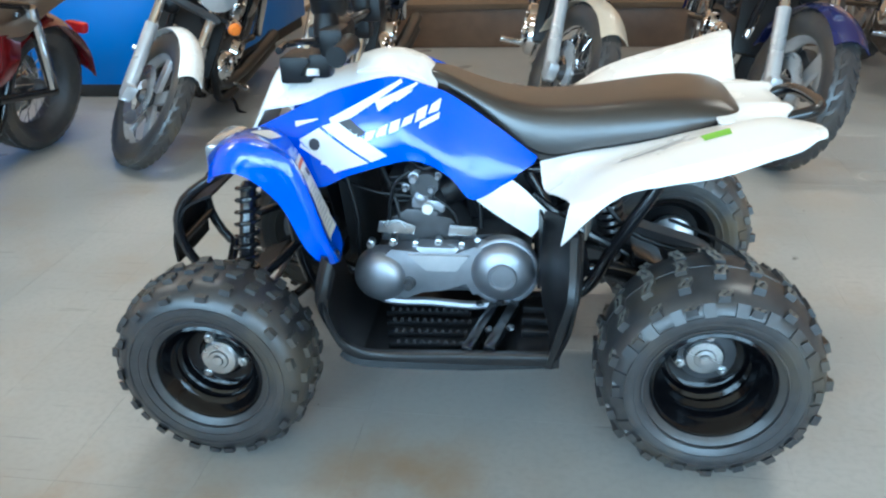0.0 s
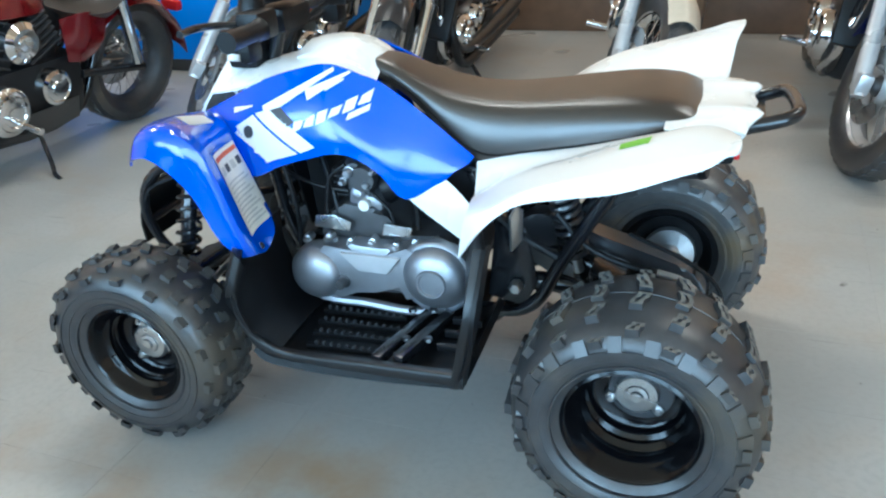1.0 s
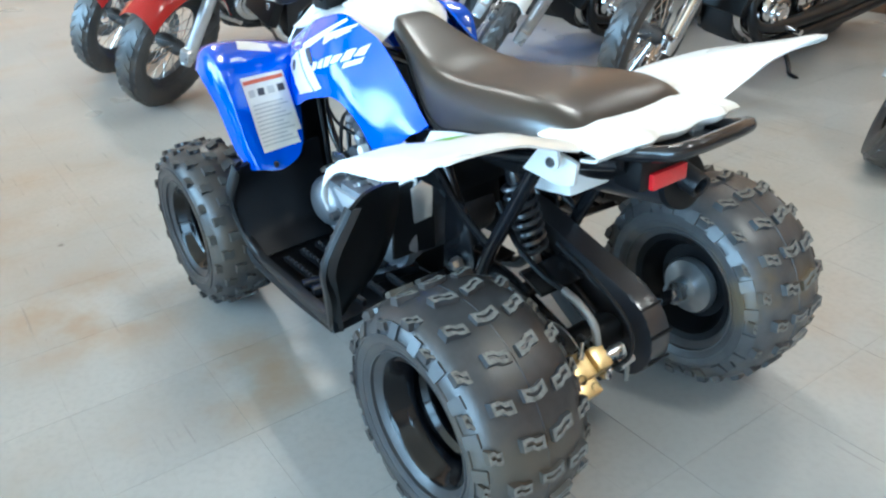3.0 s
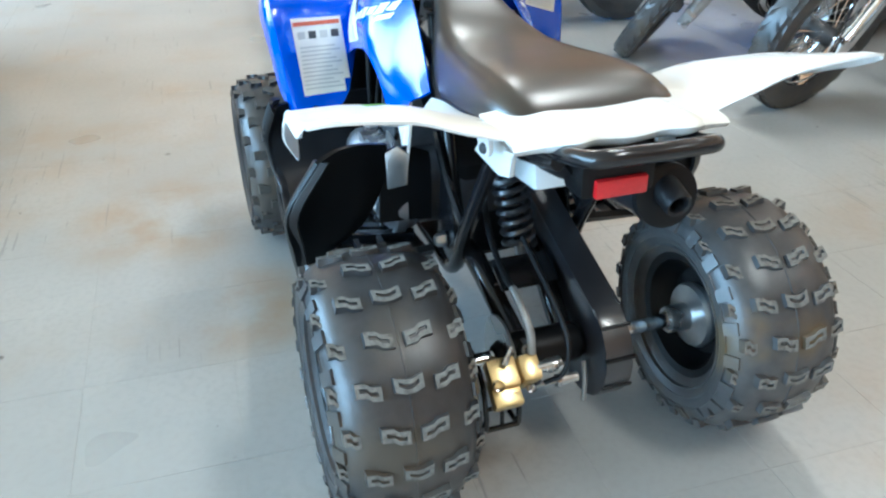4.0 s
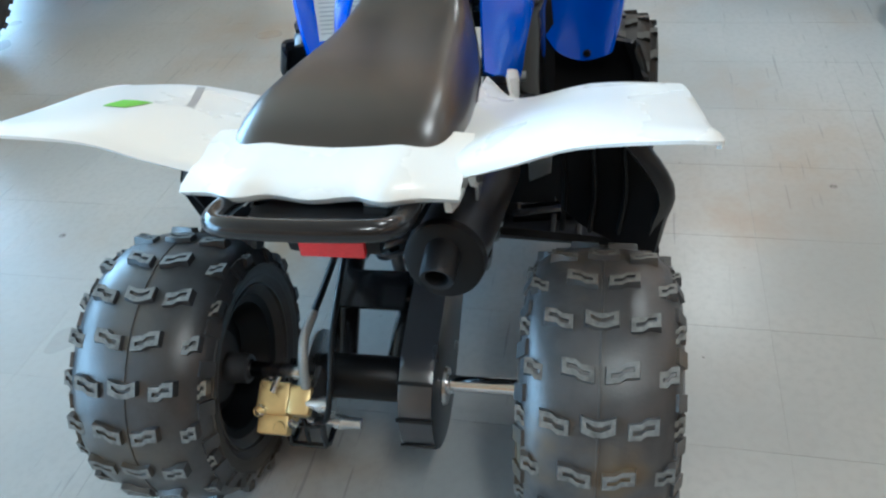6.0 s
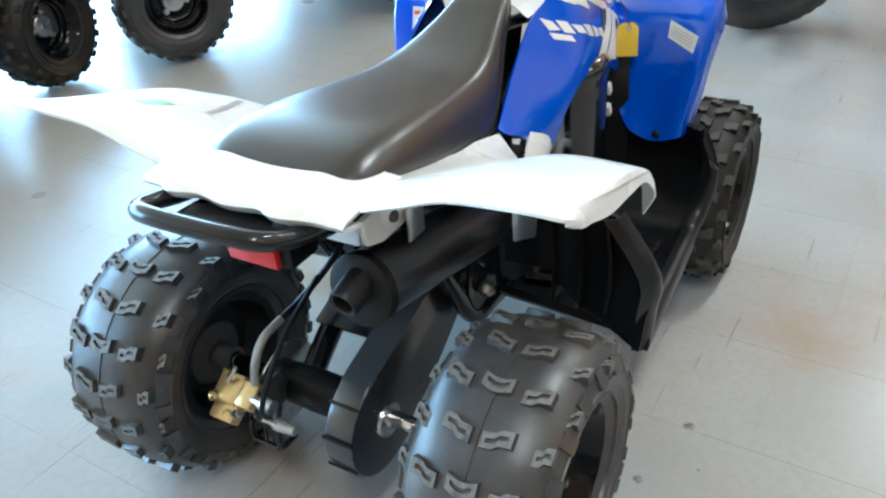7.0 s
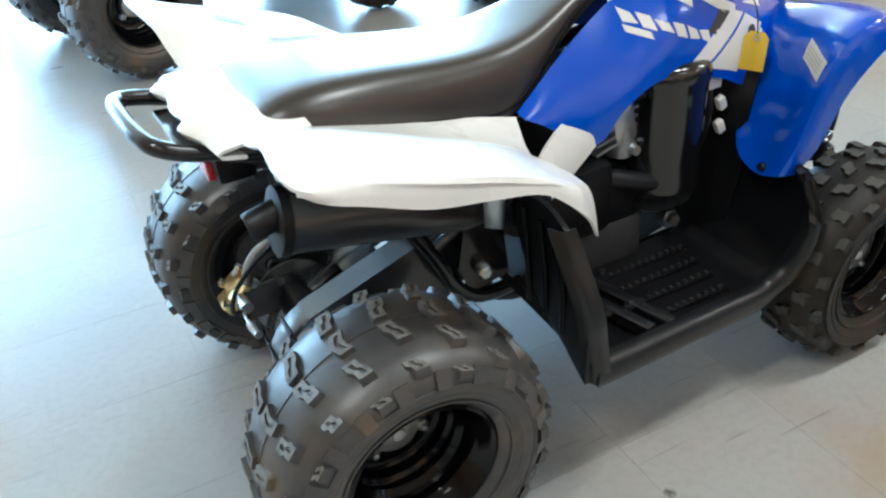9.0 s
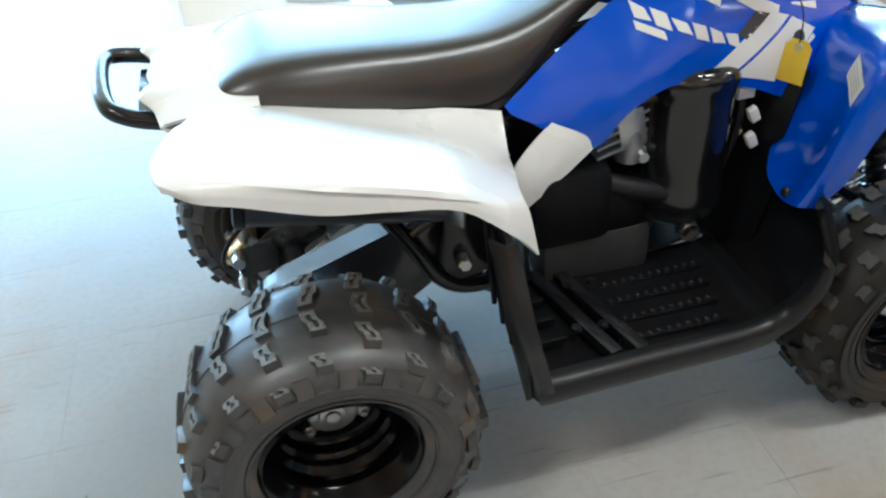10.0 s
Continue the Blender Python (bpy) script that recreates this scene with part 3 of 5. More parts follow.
        Y = lambda rows: [[(x, y * k, z) for x, y, z in r] for r in rows]
        P("leg_shield", sheet(Y([[(-.708, y, .234) for y in (.15, .28, .385, .408)], [(-.765, .15, .28), (-.772, .28, .285), (-.752, .395, .285), (-.740, .418, .28)], [(-.80, .15, .38), (-.80, .28, .385), (-.778, .40, .375), (-.763, .426, .368)], [(-.79, .16, .455), (-.785, .28, .455), (-.762, .385, .45), (-.748, .402, .447)]]), 0.009, 4, s), BLACK, "black plastic leg shield")
        bm = sheet(Y([[(-.735, y, z) for y, z in ((.15, .258), (.30, .252), (.38, .252), (.410, .262))], [(-.69, y, z) for y, z in ((.15, .233), (.30, .229), (.38, .231), (.414, .243))], [(-.5, y, z) for y, z in ((.15, .240), (.30, .236), (.39, .238), (.424, .248))], [(-.34, y, z) for y, z in ((.15, .262), (.30, .256), (.395, .256), (.432, .264))], [(-.305, y, z) for y, z in ((.15, .290), (.30, .278), (.40, .268), (.434, .266))]]), 0.014, 4, s)
        board = P("footboard", bm, BLACK, "black plastic footboard")
        part("edge_lip", sheet(Y([[(x - .010, y - .018, z + .012), (x, y, z + .012), (x + .001, y + .003, z - .004), (x, y, z - .016)] for x, y, z in ((-.748, .398, .449), (-.763, .424, .368), (-.742, .416, .290), (-.712, .408, .256), (-.66, .411, .244), (-.5, .422, .255), (-.36, .431, .264), (-.300, .434, .268))]), .010, 4, s), LIP, board, "footwell edge with its sheen painted in")
        for j in range(4):
            y = s * k * (.215 + .048 * j)
            part("rail", box((.19 - .012 * j, .010, .012), pose(-.585 + .004 * j, y, .246 + .001 * j, 0, -1.5, 0), .002), BLACK, board)
            bar_bm = bmesh.new()
            for t in range(11):
                box((.006, .007, .009), pose(-.665 + .012 * j + .0165 * t, y, .254 + .001 * j), .0015, bar_bm)
            part("tread_bar", bar_bm, STUD, board, "row of studs")
        for j in range(2):
            bm = box((0.022, 0.23, 0.022), pose(-.455 + .045 * j, s * k * .285, .265 + .006 * j, 0, 0, s * 14), 0.003)
            for t in range(2):
                lathe([(0, .006), (.008, .005), (.010, 0)], pose(-.455 + .045 * j - s * (.06 - .11 * t) * math.sin(radians(14)) * s, s * k * (.225 + .11 * t), .277 + .006 * j, 90, 0, 0), 8, bm)
            part("foot_peg", bm, PAINT, board, "black steel foot peg")
        for j in range(3):
            part("rib", box((.06, .010, .014), pose(-.345, s * k * (.25 + .05 * j), .282), .002), BLACK, board)
        turn = lambda rows: [[(x - (0 if s < 0 else (x + .285) * .8), y, z) for x, y, z in r] for r in rows]
        flap = sheet(turn(Y([[(x, y, z) for x, y, z in ((-.325, .235, .505), (-.30, .29, .522), (-.28, .34, .525), (-.262, .385, .512))], [(-.335, .235, .44), (-.308, .29, .435), (-.288, .37, .425), (-.268, .450, .415)], [(-.330, .290, .345), (-.315, .33, .338), (-.298, .385, .332), (-.280, .443, .33)], [(-.318, .375, .296), (-.315, .39, .286), (-.312, .41, .272), (-.308, .434, .258)]])), 0.008, 5, s)
        heel = P("heel_flap", flap, BLACK, "black plastic heel guard flap")
        for j in range(3 if s > 0 else 0):
            part("rib", tube([(-.276 + .004 * j, s * k * (.27 + .05 * j), .50), (-.280 + .003 * j, s * k * (.275 + .052 * j), .41), (-.286 + .002 * j, s * k * (.27 + .05 * j), .32)], .0045, 8, 4), BLACK, heel)
        part("heel_edge", sheet(Y([[(x + .004, y - .020, z), (x - .006, y, z), (x - .022, y + .001, z)] for x, y, z in ((-.262, .386, .514), (-.266, .450, .417), (-.284, .444, .34), (-.304, .434, .250))]), .008, 4, s), LIP, heel, "heel flap edge with its sheen painted in")
        # dark sheet added so the belt drum stays hidden from behind
        P("mud_guard", sheet([[(-.335, .235, .49), (-.345, .18, .49), (-.352, .135, .47)], [(-.338, .238, .44), (-.346, .18, .44), (-.354, .13, .43)], [(-.345, .24, .335), (-.350, .18, .33), (-.357, .13, .32)]], .006, 3, s), BLACK)
        P("flap_bracket", plate([(-.02, -.04), (.016, -.03), (.02, .03), (0, .045), (-.022, .03)], 0.006, pose(-.245, s * .224, .490, 90, 0, 90 + s * 20)), STEEL, "bare steel bracket")

    # --- engine ---
    bm = plate(hull2((-.655, .335), .062, (-.43, .35), .07, 12), 0.20, pose(0, -.05, 0) @ SIDE_ON, 0.012)
    eng = P("engine", bm, DARKALLOY, "dark cast crankcase of an air-cooled engine")
    arc = lambda c, r, a0, a1, n: [(c[0] + r * math.cos(radians(a0 + (a1 - a0) * k / n)), c[1] + r * math.sin(radians(a0 + (a1 - a0) * k / n))) for k in range(n + 1)]
    part("belt_cover", plate(arc((-.688, .334), .060, 62, 318, 14) + [(-.60, .312), (-.55, .318), (-.50, .308)] + arc((-.420, .350), .072, 214, 500, 16) + [(-.52, .408), (-.60, .410)], 0.05, pose(0, -.178, 0) @ SIDE_ON, 0.014), ALLOY, eng, "silver cast belt cover")
    part("cover_boss", lathe([(0, -.226), (.022, -.225), (.040, -.219), (.052, -.210), (.060, -.197), (.062, -.17)], pose(-.688, 0, .332), 40), ALLOY, eng)
    part("cover_boss", lathe([(0, -.230), (.024, -.229), (.026, -.232), (.030, -.232), (.032, -.228), (.050, -.223), (.062, -.213), (.068, -.203), (.069, -.198), (.073, -.197), (.076, -.203), (.079, -.200), (.080, -.18)], pose(-.420, 0, .352), 44), ALLOY, eng)
    part("cover_bolt", lathe([(0, -.226), (.010, -.225), (.011, -.205), (.016, -.204), (.017, -.19)], pose(-.625, 0, .322), 12), DARKALLOY, eng)
    part("cover_panel", plate([(-.06, .02), (.075, .02), (.045, -.018), (-.02, -.018)], 0.012, pose(-.565, -.205, .372) @ SIDE_ON, 0.004), GREYV, eng)
    part("cylinder", plate([(-.10, -.03), (.09, -.03), (.10, -.005), (.055, .02), (.03, .045), (-.035, .05), (-.085, .02)], .13, pose(-.595, -.085, .425) @ SIDE_ON, 0.010), DARKALLOY, eng)
    part("head_cover", box((.075, .10, .03), pose(-.585, -.09, .478, 0, 8, 0), .010), ALLOY, eng)
    part("bracket", plate([(-.035, -.012), (.045, -.016), (.05, .004), (.01, .018), (-.03, .012)], .005, pose(-.66, -.165, .438) @ SIDE_ON, .001), STEEL, eng, "bright pressed bracket")
    part("bracket", plate([(-.03, -.010), (.03, -.010), (.035, .010), (-.025, .014)], .005, pose(-.51, -.168, .432) @ SIDE_ON, .001), STEEL, eng)
    for k in range(5):
        part("cooling_fin", box((.13 - .01 * k, .13, .005), pose(-.61 - .006 * k, -.03, .470 + .014 * k), 0.001), DARKALLOY, eng)
    for k in range(6):
        part("case_bolt", lathe([(0, -.02), (.006, -.02), (.0065, -.012), (.009, -.011), (.009, .01)], pose(-.71 + .05 * k, -.17, .402 + .006 * (k % 2)), 8), STEEL, eng)
    bm = lathe([(0, -.09), (.026, -.09), (.028, -.07), (.022, -.05), (.022, .03)], pose(-.585, -.06, .53, 0, 0, 0), 20)
    box((.05, .05, .045), pose(-.60, -.11, .505), 0.008, bm)
    lathe([(0, -.045), (.015, -.04), (.016, 0)], pose(-.625, -.10, .545, 0, 0, 25), 14, bm)
    part("carburettor", bm, DARKALLOY, eng, "dark cast alloy carburettor")
    for x, y, z, r, h in ((-.612, -.142, .545, .010, .020), (-.575, -.140, .520, .008, .018), (-.600, -.140, .497, .012, .012), (-.560, -.135, .548, .006, .022), (-.632, -.136, .520, .007, .016)):
        part("carburettor_fitting", lathe([(0, -h), (r * .7, -h), (r, -h * .8), (r, -h * .3), (r * 1.3, -h * .25), (r * 1.3, 0)], pose(x, y, z), 10), ALLOY, eng)
    for r, *pts in ((.0045, (-.62, -.145, .56), (-.655, -.15, .53), (-.668, -.155, .46), (-.66, -.16, .41)), (.0035, (-.57, -.14, .50), (-.53, -.15, .47), (-.515, -.155, .43)), (.006, (-.545, -.12, .555), (-.505, -.135, .535), (-.475, -.14, .49), (-.47, -.145, .43))):
        part("cable", tube(pts, r, 8), BLACK, eng)
    part("intake_boot", lathe([(.030, -.06), (.036, -.05), (.034, -.03), (.040, -.02), (.036, 0), (.042, .02), (.03, .05), (0, .05)], pose(-.515, -.08, .515, 20, 0, -60), 20), BLACK, eng, "black rubber intake boot")
    part("lower_fin", tube([(-.74, -.17, .30), (-.68, -.19, .272), (-.58, -.19, .268), (-.48, -.19, .262), (-.40, -.18, .275)], 0.010, 8), ALLOY, eng)
    part("airbox", box((.16, .17, .17), pose(-.43, 0, .50), 0.03), BLACK, eng)
    part("exhaust_pipe", tube([(-.66, .06, .44), (-.72, .10, .42), (-.70, .155, .38), (-.60, .17, .40), (-.48, .15, .44), (-.36, .14, .47)], 0.018, 12), TITAN, eng)
    part("crank_cover", lathe([(0, .10), (.06, .10), (.075, .09), (.08, .05)], pose(-.58, 0, .33), 30), DARKALLOY, eng)
    part("fan_shroud", sheet([[(-.575, .10, z0), (-.592, .160, z0 + .004), (-.640, .192, z0 + .008), (-.698, .186, z0 + .006), (-.730, .13, z0)] if not tip else [(-.645, .12, z0), (-.65, .135, z0), (-.662, .140, z0), (-.675, .135, z0), (-.68, .12, z0)] for z0, tip in ((.615, 1), (.595, 0), (.55, 0), (.48, 0), (.41, 0), (.345, 0), (.305, 1))], .006, 5), GLOSS, eng, "glossy black moulded cooling shroud")
    for k in range(6):
        part("cylinder_fin", box((.10, .055, .006), pose(-.545, .125, .485 + .017 * k, 0, 14, 0), .0015), ALLOY, eng)
    part("head_bolt", lathe([(0, .020), (.009, .020), (.010, .004), (.015, .003), (.015, -.02)], pose(-.540, .150, .560), 8), STEEL, eng)
    part("head_bolt", lathe([(0, .020), (.009, .020), (.010, .004), (.015, .003), (.015, -.02)], pose(-.570, .150, .470), 8), STEEL, eng)
    part("fan_cover", lathe([(0, .165), (.03, .164), (.05, .160), (.072, .150), (.080, .135), (.080, .08)], pose(-.545, 0, .35), 32), BLACK, eng, "black finned fan cover")
    for k in range(8):
        a = math.pi * k / 4
        part("fan_rib", box((.042, .008, .006), pose(-.545 + .05 * math.cos(a), .158, .35 + .05 * math.sin(a), 0, -math.degrees(a), 0), .002), BLACK, eng)
    part("starter_case", box((.20, .08, .10), pose(-.50, .13, .29), .02), DARKALLOY, eng)
    part("side_case", box((.14, .09, .14), pose(-.45, .135, .40), .025), BLACK, eng)
    part("wiring_loom", tube([(-.80, .10, .58), (-.74, .15, .56), (-.70, .165, .585), (-.62, .16, .575), (-.55, .15, .56)], .009, 8), PAINT, eng)
    part("wiring_loom", tube([(-.74, .15, .56), (-.73, .17, .50), (-.72, .16, .42), (-.70, .15, .34)], .008, 8), BLACK, eng)
    # black panel added to darken the see-through gap on the right side
    part("inner_fender", sheet([[(-.76, .10, .62), (-.80, .15, .60), (-.83, .19, .58)], [(-.745, .10, .50), (-.78, .15, .50), (-.80, .205, .50)], [(-.735, .10, .38), (-.77, .15, .38), (-.795, .21, .39)], [(-.72, .10, .25), (-.745, .15, .25), (-.77, .21, .26)]], .006, 3), BLACK, eng)
    part("spark_cap", lathe([(0, .05), (.020, .05), (.024, .03), (.022, .0), (.014, -.03)], pose(-.635, .125, .605, 70, 0, 20), 16), ALLOY, eng)
    part("carburettor_body", box((.05, .05, .075), pose(-.555, .13, .515, 0, 12, 0), .012), STEEL, eng, "bare alloy carburettor body")
    part("float_bowl", lathe([(0, .04), (.020, .038), (.024, .02), (.024, -.02)], pose(-.560, .135, .475, 90, 0, 0), 16), ALLOY, eng)
    part("ignition_coil", box((.045, .03, .05), pose(-.735, .13, .485, 0, -20, 0), .008), BLACK, eng)
    part("coil_terminal", lathe([(0, .02), (.007, .019), (.008, 0), (.012, -.004), (.012, -.02)], pose(-.735, .15, .482), 10), GOLD, eng)
    part("drain_bolt", lathe([(0, .03), (.014, .03), (.016, .02), (.02, .018), (.02, 0)], pose(-.683, .135, .285), 6), STEEL, eng)
    part("inner_panel", sheet([[(-.87, .10, .60), (-.80, .11, .62), (-.72, .10, .63)], [(-.85, .105, .45), (-.79, .12, .46), (-.72, .10, .46)], [(-.83, .10, .24), (-.78, .11, .25), (-.72, .10, .25)]], .005, 3), BLACK, eng)
    for x, y, z in ((-.748, .172, .60), (-.752, .176, .515), (-.756, .176, .468), (-.70, .17, .605)):
        part("connector", box((.016, .014, .026), pose(x, y, z, 0, 25, 0), .003), PAPER, eng)
    part("connector", box((.03, .02, .022), pose(-.735, .165, .555), .003), PAPER, eng)
    part("engine_guard", sheet([[(-.80, .09, .24), (-.80, .0, .235), (-.80, -.09, .24)], [(-.60, .10, .215), (-.60, 0, .21), (-.60, -.10, .215)], [(-.36, .10, .22), (-.36, 0, .215), (-.36, -.10, .22)]], .006, 3), BLACK, eng)
    part("rear_case", box((.08, .15, .11), pose(-.41, 0, .38), .025), BLACK, eng)
    part("battery_box", box((.14, .15, .10), pose(-.22, .0, .575), .015), BLACK, eng)
    for r, *pts in ((.006, (-.70, -.10, .58), (-.66, -.135, .50), (-.64, -.15, .42)), (.004, (-.78, -.12, .53), (-.70, -.14, .51), (-.62, -.14, .50)), (.005, (-.76, -.15, .56), (-.74, -.155, .46), (-.745, -.15, .36)), (.005, (-.54, -.12, .585), (-.59, -.13, .56), (-.64, -.10, .58))):
        part("cable", tube(pts, r, 8), BLACK, eng)
    part("choke_knob", lathe([(0, -.02), (.012, -.018), (.013, 0), (.006, .01)], pose(-.585, -.135, .475), 14), PAPER, eng, "pale plastic knob")

    # --- frame ---
    bm = bmesh.new()
    for s in (-1, 1):
        tube([(-.29, s * .085, .26), (-.36, s * .085, .20), (-.60, s * .085, .19), (-.82, s * .085, .20), (-.90, s * .075, .30), (-.93, s * .06, .58)], .014, 10, 4, bm)
        tube([(-.93, s * .05, .60), (-.75, s * .06, .62), (-.55, s * .065, .60), (-.36, s * .085, .545), (-.20, s * .10, .565), (0, s * .10, .61), (.10, s * .085, .63)], .013, 10, 4, bm)
        tube([(-.05, s * .112, .60), (-.12, s * .116, .48), (-.185, s * .118, .37), (-.225, s * .118, .29), (-.275, s * .116, .250), (-.36, s * .11, .242)], .0145, 12, 4, bm)
        tube([(-.37, s * .09, .54), (-.30, s * .10, .42), (-.25, s * .105, .35)], .013, 10, 4, bm)
        tube([(-.36, s * .115, .50), (-.27, s * .12, .43), (-.19, s * .12, .385)], .009, 8, 4, bm)
    P("frame", bm, PAINT, "black welded tube frame")
    for s in (-1, 1):
        P("pivot_plate", plate([(-.05, -.045), (.03, -.06), (.055, 0), (.03, .12), (-.03, .13)], .008, pose(-.285, s * .118, .325) @ SIDE_ON), PAINT)
        P("pivot_bolt", lathe([(0, s * .026), (.010, s * .026), (.014, s * .02), (.015, s * .004)], pose(-.272, s * .122, .315), 6), STEEL, "bright hexagonal pivot bolt")
    bm = tube([(-.27, -.10, .315), (-.18, -.095, .31), (-.08, -.085, .265), (0, -.075, .222)], .021, 10)
    tube([(-.27, .06, .315), (-.18, .03, .31), (-.08, .015, .265), (0, .01, .222)], .020, 10, 4, bm)
    rod((-.12, -.09, .30), (-.12, .02, .30), .017, 10, bm)
    box((.07, .11, .008), pose(-.10, -.035, .325, 0, 20, 0), .002, bm)
    P("swingarm", bm, PAINT, "black steel swingarm")
    bm = lathe([(.020, -.13), (.034, -.11), (.036, -.09), (.036, .02), (.03, .03)], pose(0, 0, .2265), 24)
    P("axle_housing", bm, BLACK)
    P("axle", lathe([(0, -.29), (.0135, -.29), (.0135, .29), (0, .29)], pose(0, 0, .2265), 16), CHROME, "bright steel rear axle")
    for s in (-1, 1):
        P("wheel_hub", lathe([(.016, .222), (.024, .224), (.026, .262), (.040, .266), (.058, .270), (.062, .278), (.058, .292), (.0, .296)], pose(0, -.012, .2265) @ Matrix.Diagonal((1, s, 1, 1)), 24), STEEL if s > 0 else DARKALLOY, "bare cast wheel hub")
    case = P("chain_case", plate(hull2((0.0, .219), .098, (-.26, .345), .058, 16), .054, pose(0, .062, 0) @ SIDE_ON, .008), SATIN, "black plastic chain case")
    for c, r0 in (((0, .219), .100),):
        for k in (0, 35, 68):
            a = radians(k - 20)
            part("case_seam", box((.004, .056, .006), pose(r0 * math.cos(a), .062, .219 + r0 * math.sin(a), 0, -math.degrees(a), 0), .001), BLACK, case)
    P("sprocket_bolts", lathe([(0, .105), (.012, .104), (.014, .096), (.03, .095), (.032, .09)], pose(0, 0, .219), 12), STEEL)
    # rear brake
    P("brake_disc", lathe([(.03, -.118), (.078, -.118), (.078, -.114), (.03, -.114)], pose(.0, 0, .219), 36, close=True), STEEL, "steel brake disc")
    bm = box((.050, .050, .030), pose(.088, -.152, .262, 0, 35, 0), .006)
    box((.050, .050, .026), pose(.104, -.152, .236, 0, 35, 0), .006, bm)
    box((.045, .035, .06), pose(.085, -.108, .255, 0, 35, 0), .008, bm)
    cal = P("brake_caliper", bm, GOLD, "gold anodised brake caliper")
    for pin in (lathe([(0, .03), (.012, .03), (.013, .01), (.009, 0), (.009, -.03)], pose(.10, -.085, .27), 12), rod((.10, -.10, .235), (.10, -.03, .232), .005, 10), lathe([(0, .02), (.008, .02), (.009, 0), (.011, -.01), (.011, -.02)], pose(.098, -.04, .232), 10)):
        part("caliper_pin", pin, STEEL, cal)
    for x, y, z, r in ((.112, -.168, .262, .006), (.118, -.140, .236, .006), (.07, -.10, .285, .007), (.12, -.115, .250, .005), (.075, -.165, .285, .005)):
        part("caliper_bolt", lathe([(0, .010), (r, .010), (r * 1.1, .003), (r * 1.5, .002), (r * 1.5, -.008)], look((x, y, z), (x - .3, y, z - .18)) @ pose(0, 0, 0, -90, 0, 0), 10), STEEL, cal)
    part("caliper_bracket", plate([(-.05, -.03), (.03, -.035), (.045, .0), (.03, .03), (-.03, .035)], .010, pose(.065, -.095, .250) @ SIDE_ON, .003), DARKALLOY, cal)
    part("bleed_nipple", lathe([(0, .03), (.004, .03), (.004, .015), (.006, .012), (.006, 0)], pose(.092, -.15, .285, 60, 0, 30), 8), STEEL, cal)
    P("parking_cable", tube([(.11, -.085, .245), (.125, -.06, .27), (.11, -.05, .32), (.05, -.055, .37), (-.06, -.06, .42)], .0045, 8), BLACK)
    P("hose_tail", tube([(.0, -.10, .362), (-.06, -.098, .37), (-.14, -.09, .40), (-.2, -.08, .46)], .006, 8), BLACK)
    P("brake_hose", tube([(.085, -.10, .29), (.075, -.10, .325), (.045, -.103, .352), (.0, -.10, .362)], .0075, 10), HOSE, "pale braided brake hose")
    bm = bmesh.new()
    for y in (-.165, -.105):
        tube([(-.02, y, .235), (.04, y, .205), (.062, y, .125), (.02, y, .115)], .005, 8, 3, bm)
    rod((.062, -.165, .122), (.062, -.105, .122), .005, 8, bm)
    rod((.058, -.165, .165), (.058, -.105, .165), .004, 8, bm)
    rod((.06, -.135, .122), (.055, -.135, .19), .004, 8, bm)
    P("disc_guard", bm, PAINT, "black steel brake disc guard")
    P("drain_hose", tube([(.03, .03, .20), (.05, .025, .17), (.05, .025, .13)], .005, 8), HOSE)
    # shock absorber
    bm = lathe([(0, -.02), (.015, -.02), (.016, .02), (.009, .03), (.009, .10), (.017, .11), (.019, .24), (.012, .26), (0, .26)], look((-.160, -.004, .275), (-.206, -.040, .525)) @ pose(0, 0, 0, -90, 0, 0), 18)
    shock = P("shock_absorber", bm, PAINT, "rear shock absorber with black coil spring")
    part("spring", coil((-.172, -.012, .335), (-.200, -.035, .490), .028, .0062, 8), SATIN, shock)
    part("clevis", lathe([(0, -.03), (.012, -.03), (.013, .0), (.011, .03), (.011, .055)], look((-.163, -.006, .285), (-.206, -.040, .525)) @ pose(0, 0, 0, -90, 0, 0), 14), STEEL, shock, "bright steel lower clevis")
    # muffler
    ax = look((.057, .126, .526), (-.30, .146, .462)) @ pose(0, 0, 0, -90, 0, 0)
    bm = lathe([(0, -.006), (.044, -.006), (.050, 0), (.051, -.004), (.052, .006), (.050, .02), (.050, .30), (.035, .36), (.02, .38), (0, .38)], ax, 32)
    muf = P("muffler", bm, SATIN, "black cylindrical muffler")
    bend = look((.056, .125, .540), (.130, .122, .522)) @ pose(0, 0, 0, 90, 0, 0)
    part("tail_pipe", lathe([(0, .020), (.0155, .018), (.0155, -.048), (.0205, -.050), (.0225, -.045), (.0230, -.02), (.0235, .004), (.0235, .03), (0, .03)], bend, 22), TITAN, muf, "short black tail pipe")
    part("end_cap", lathe([(0, -.011), (.044, -.012), (.0525, -.009), (.054, .004), (.051, .008)], ax, 36), BLACK, muf)
    part("muffler_strap", plate([(-.02, -.03), (.02, -.03), (.02, .02), (.01, .035), (-.01, .035), (-.02, .02)], .005, pose(-.03, .16, .598) @ SIDE_ON), STEEL, muf)
    # grab bar, tail lamp
    bm = tube([(-.02, -.105, .655), (.10, -.100, .655), (.17, -.100, .670), (.202, -.090, .678), (.214, -.060, .682), (.212, .01, .680), (.204, .070, .676), (.190, .100, .670), (.15, .108, .655), (.08, .108, .640), (-.02, .104, .630)], .0125, 12, 5)
    P("grab_bar", bm, PAINT, "glossy black tubular grab bar")
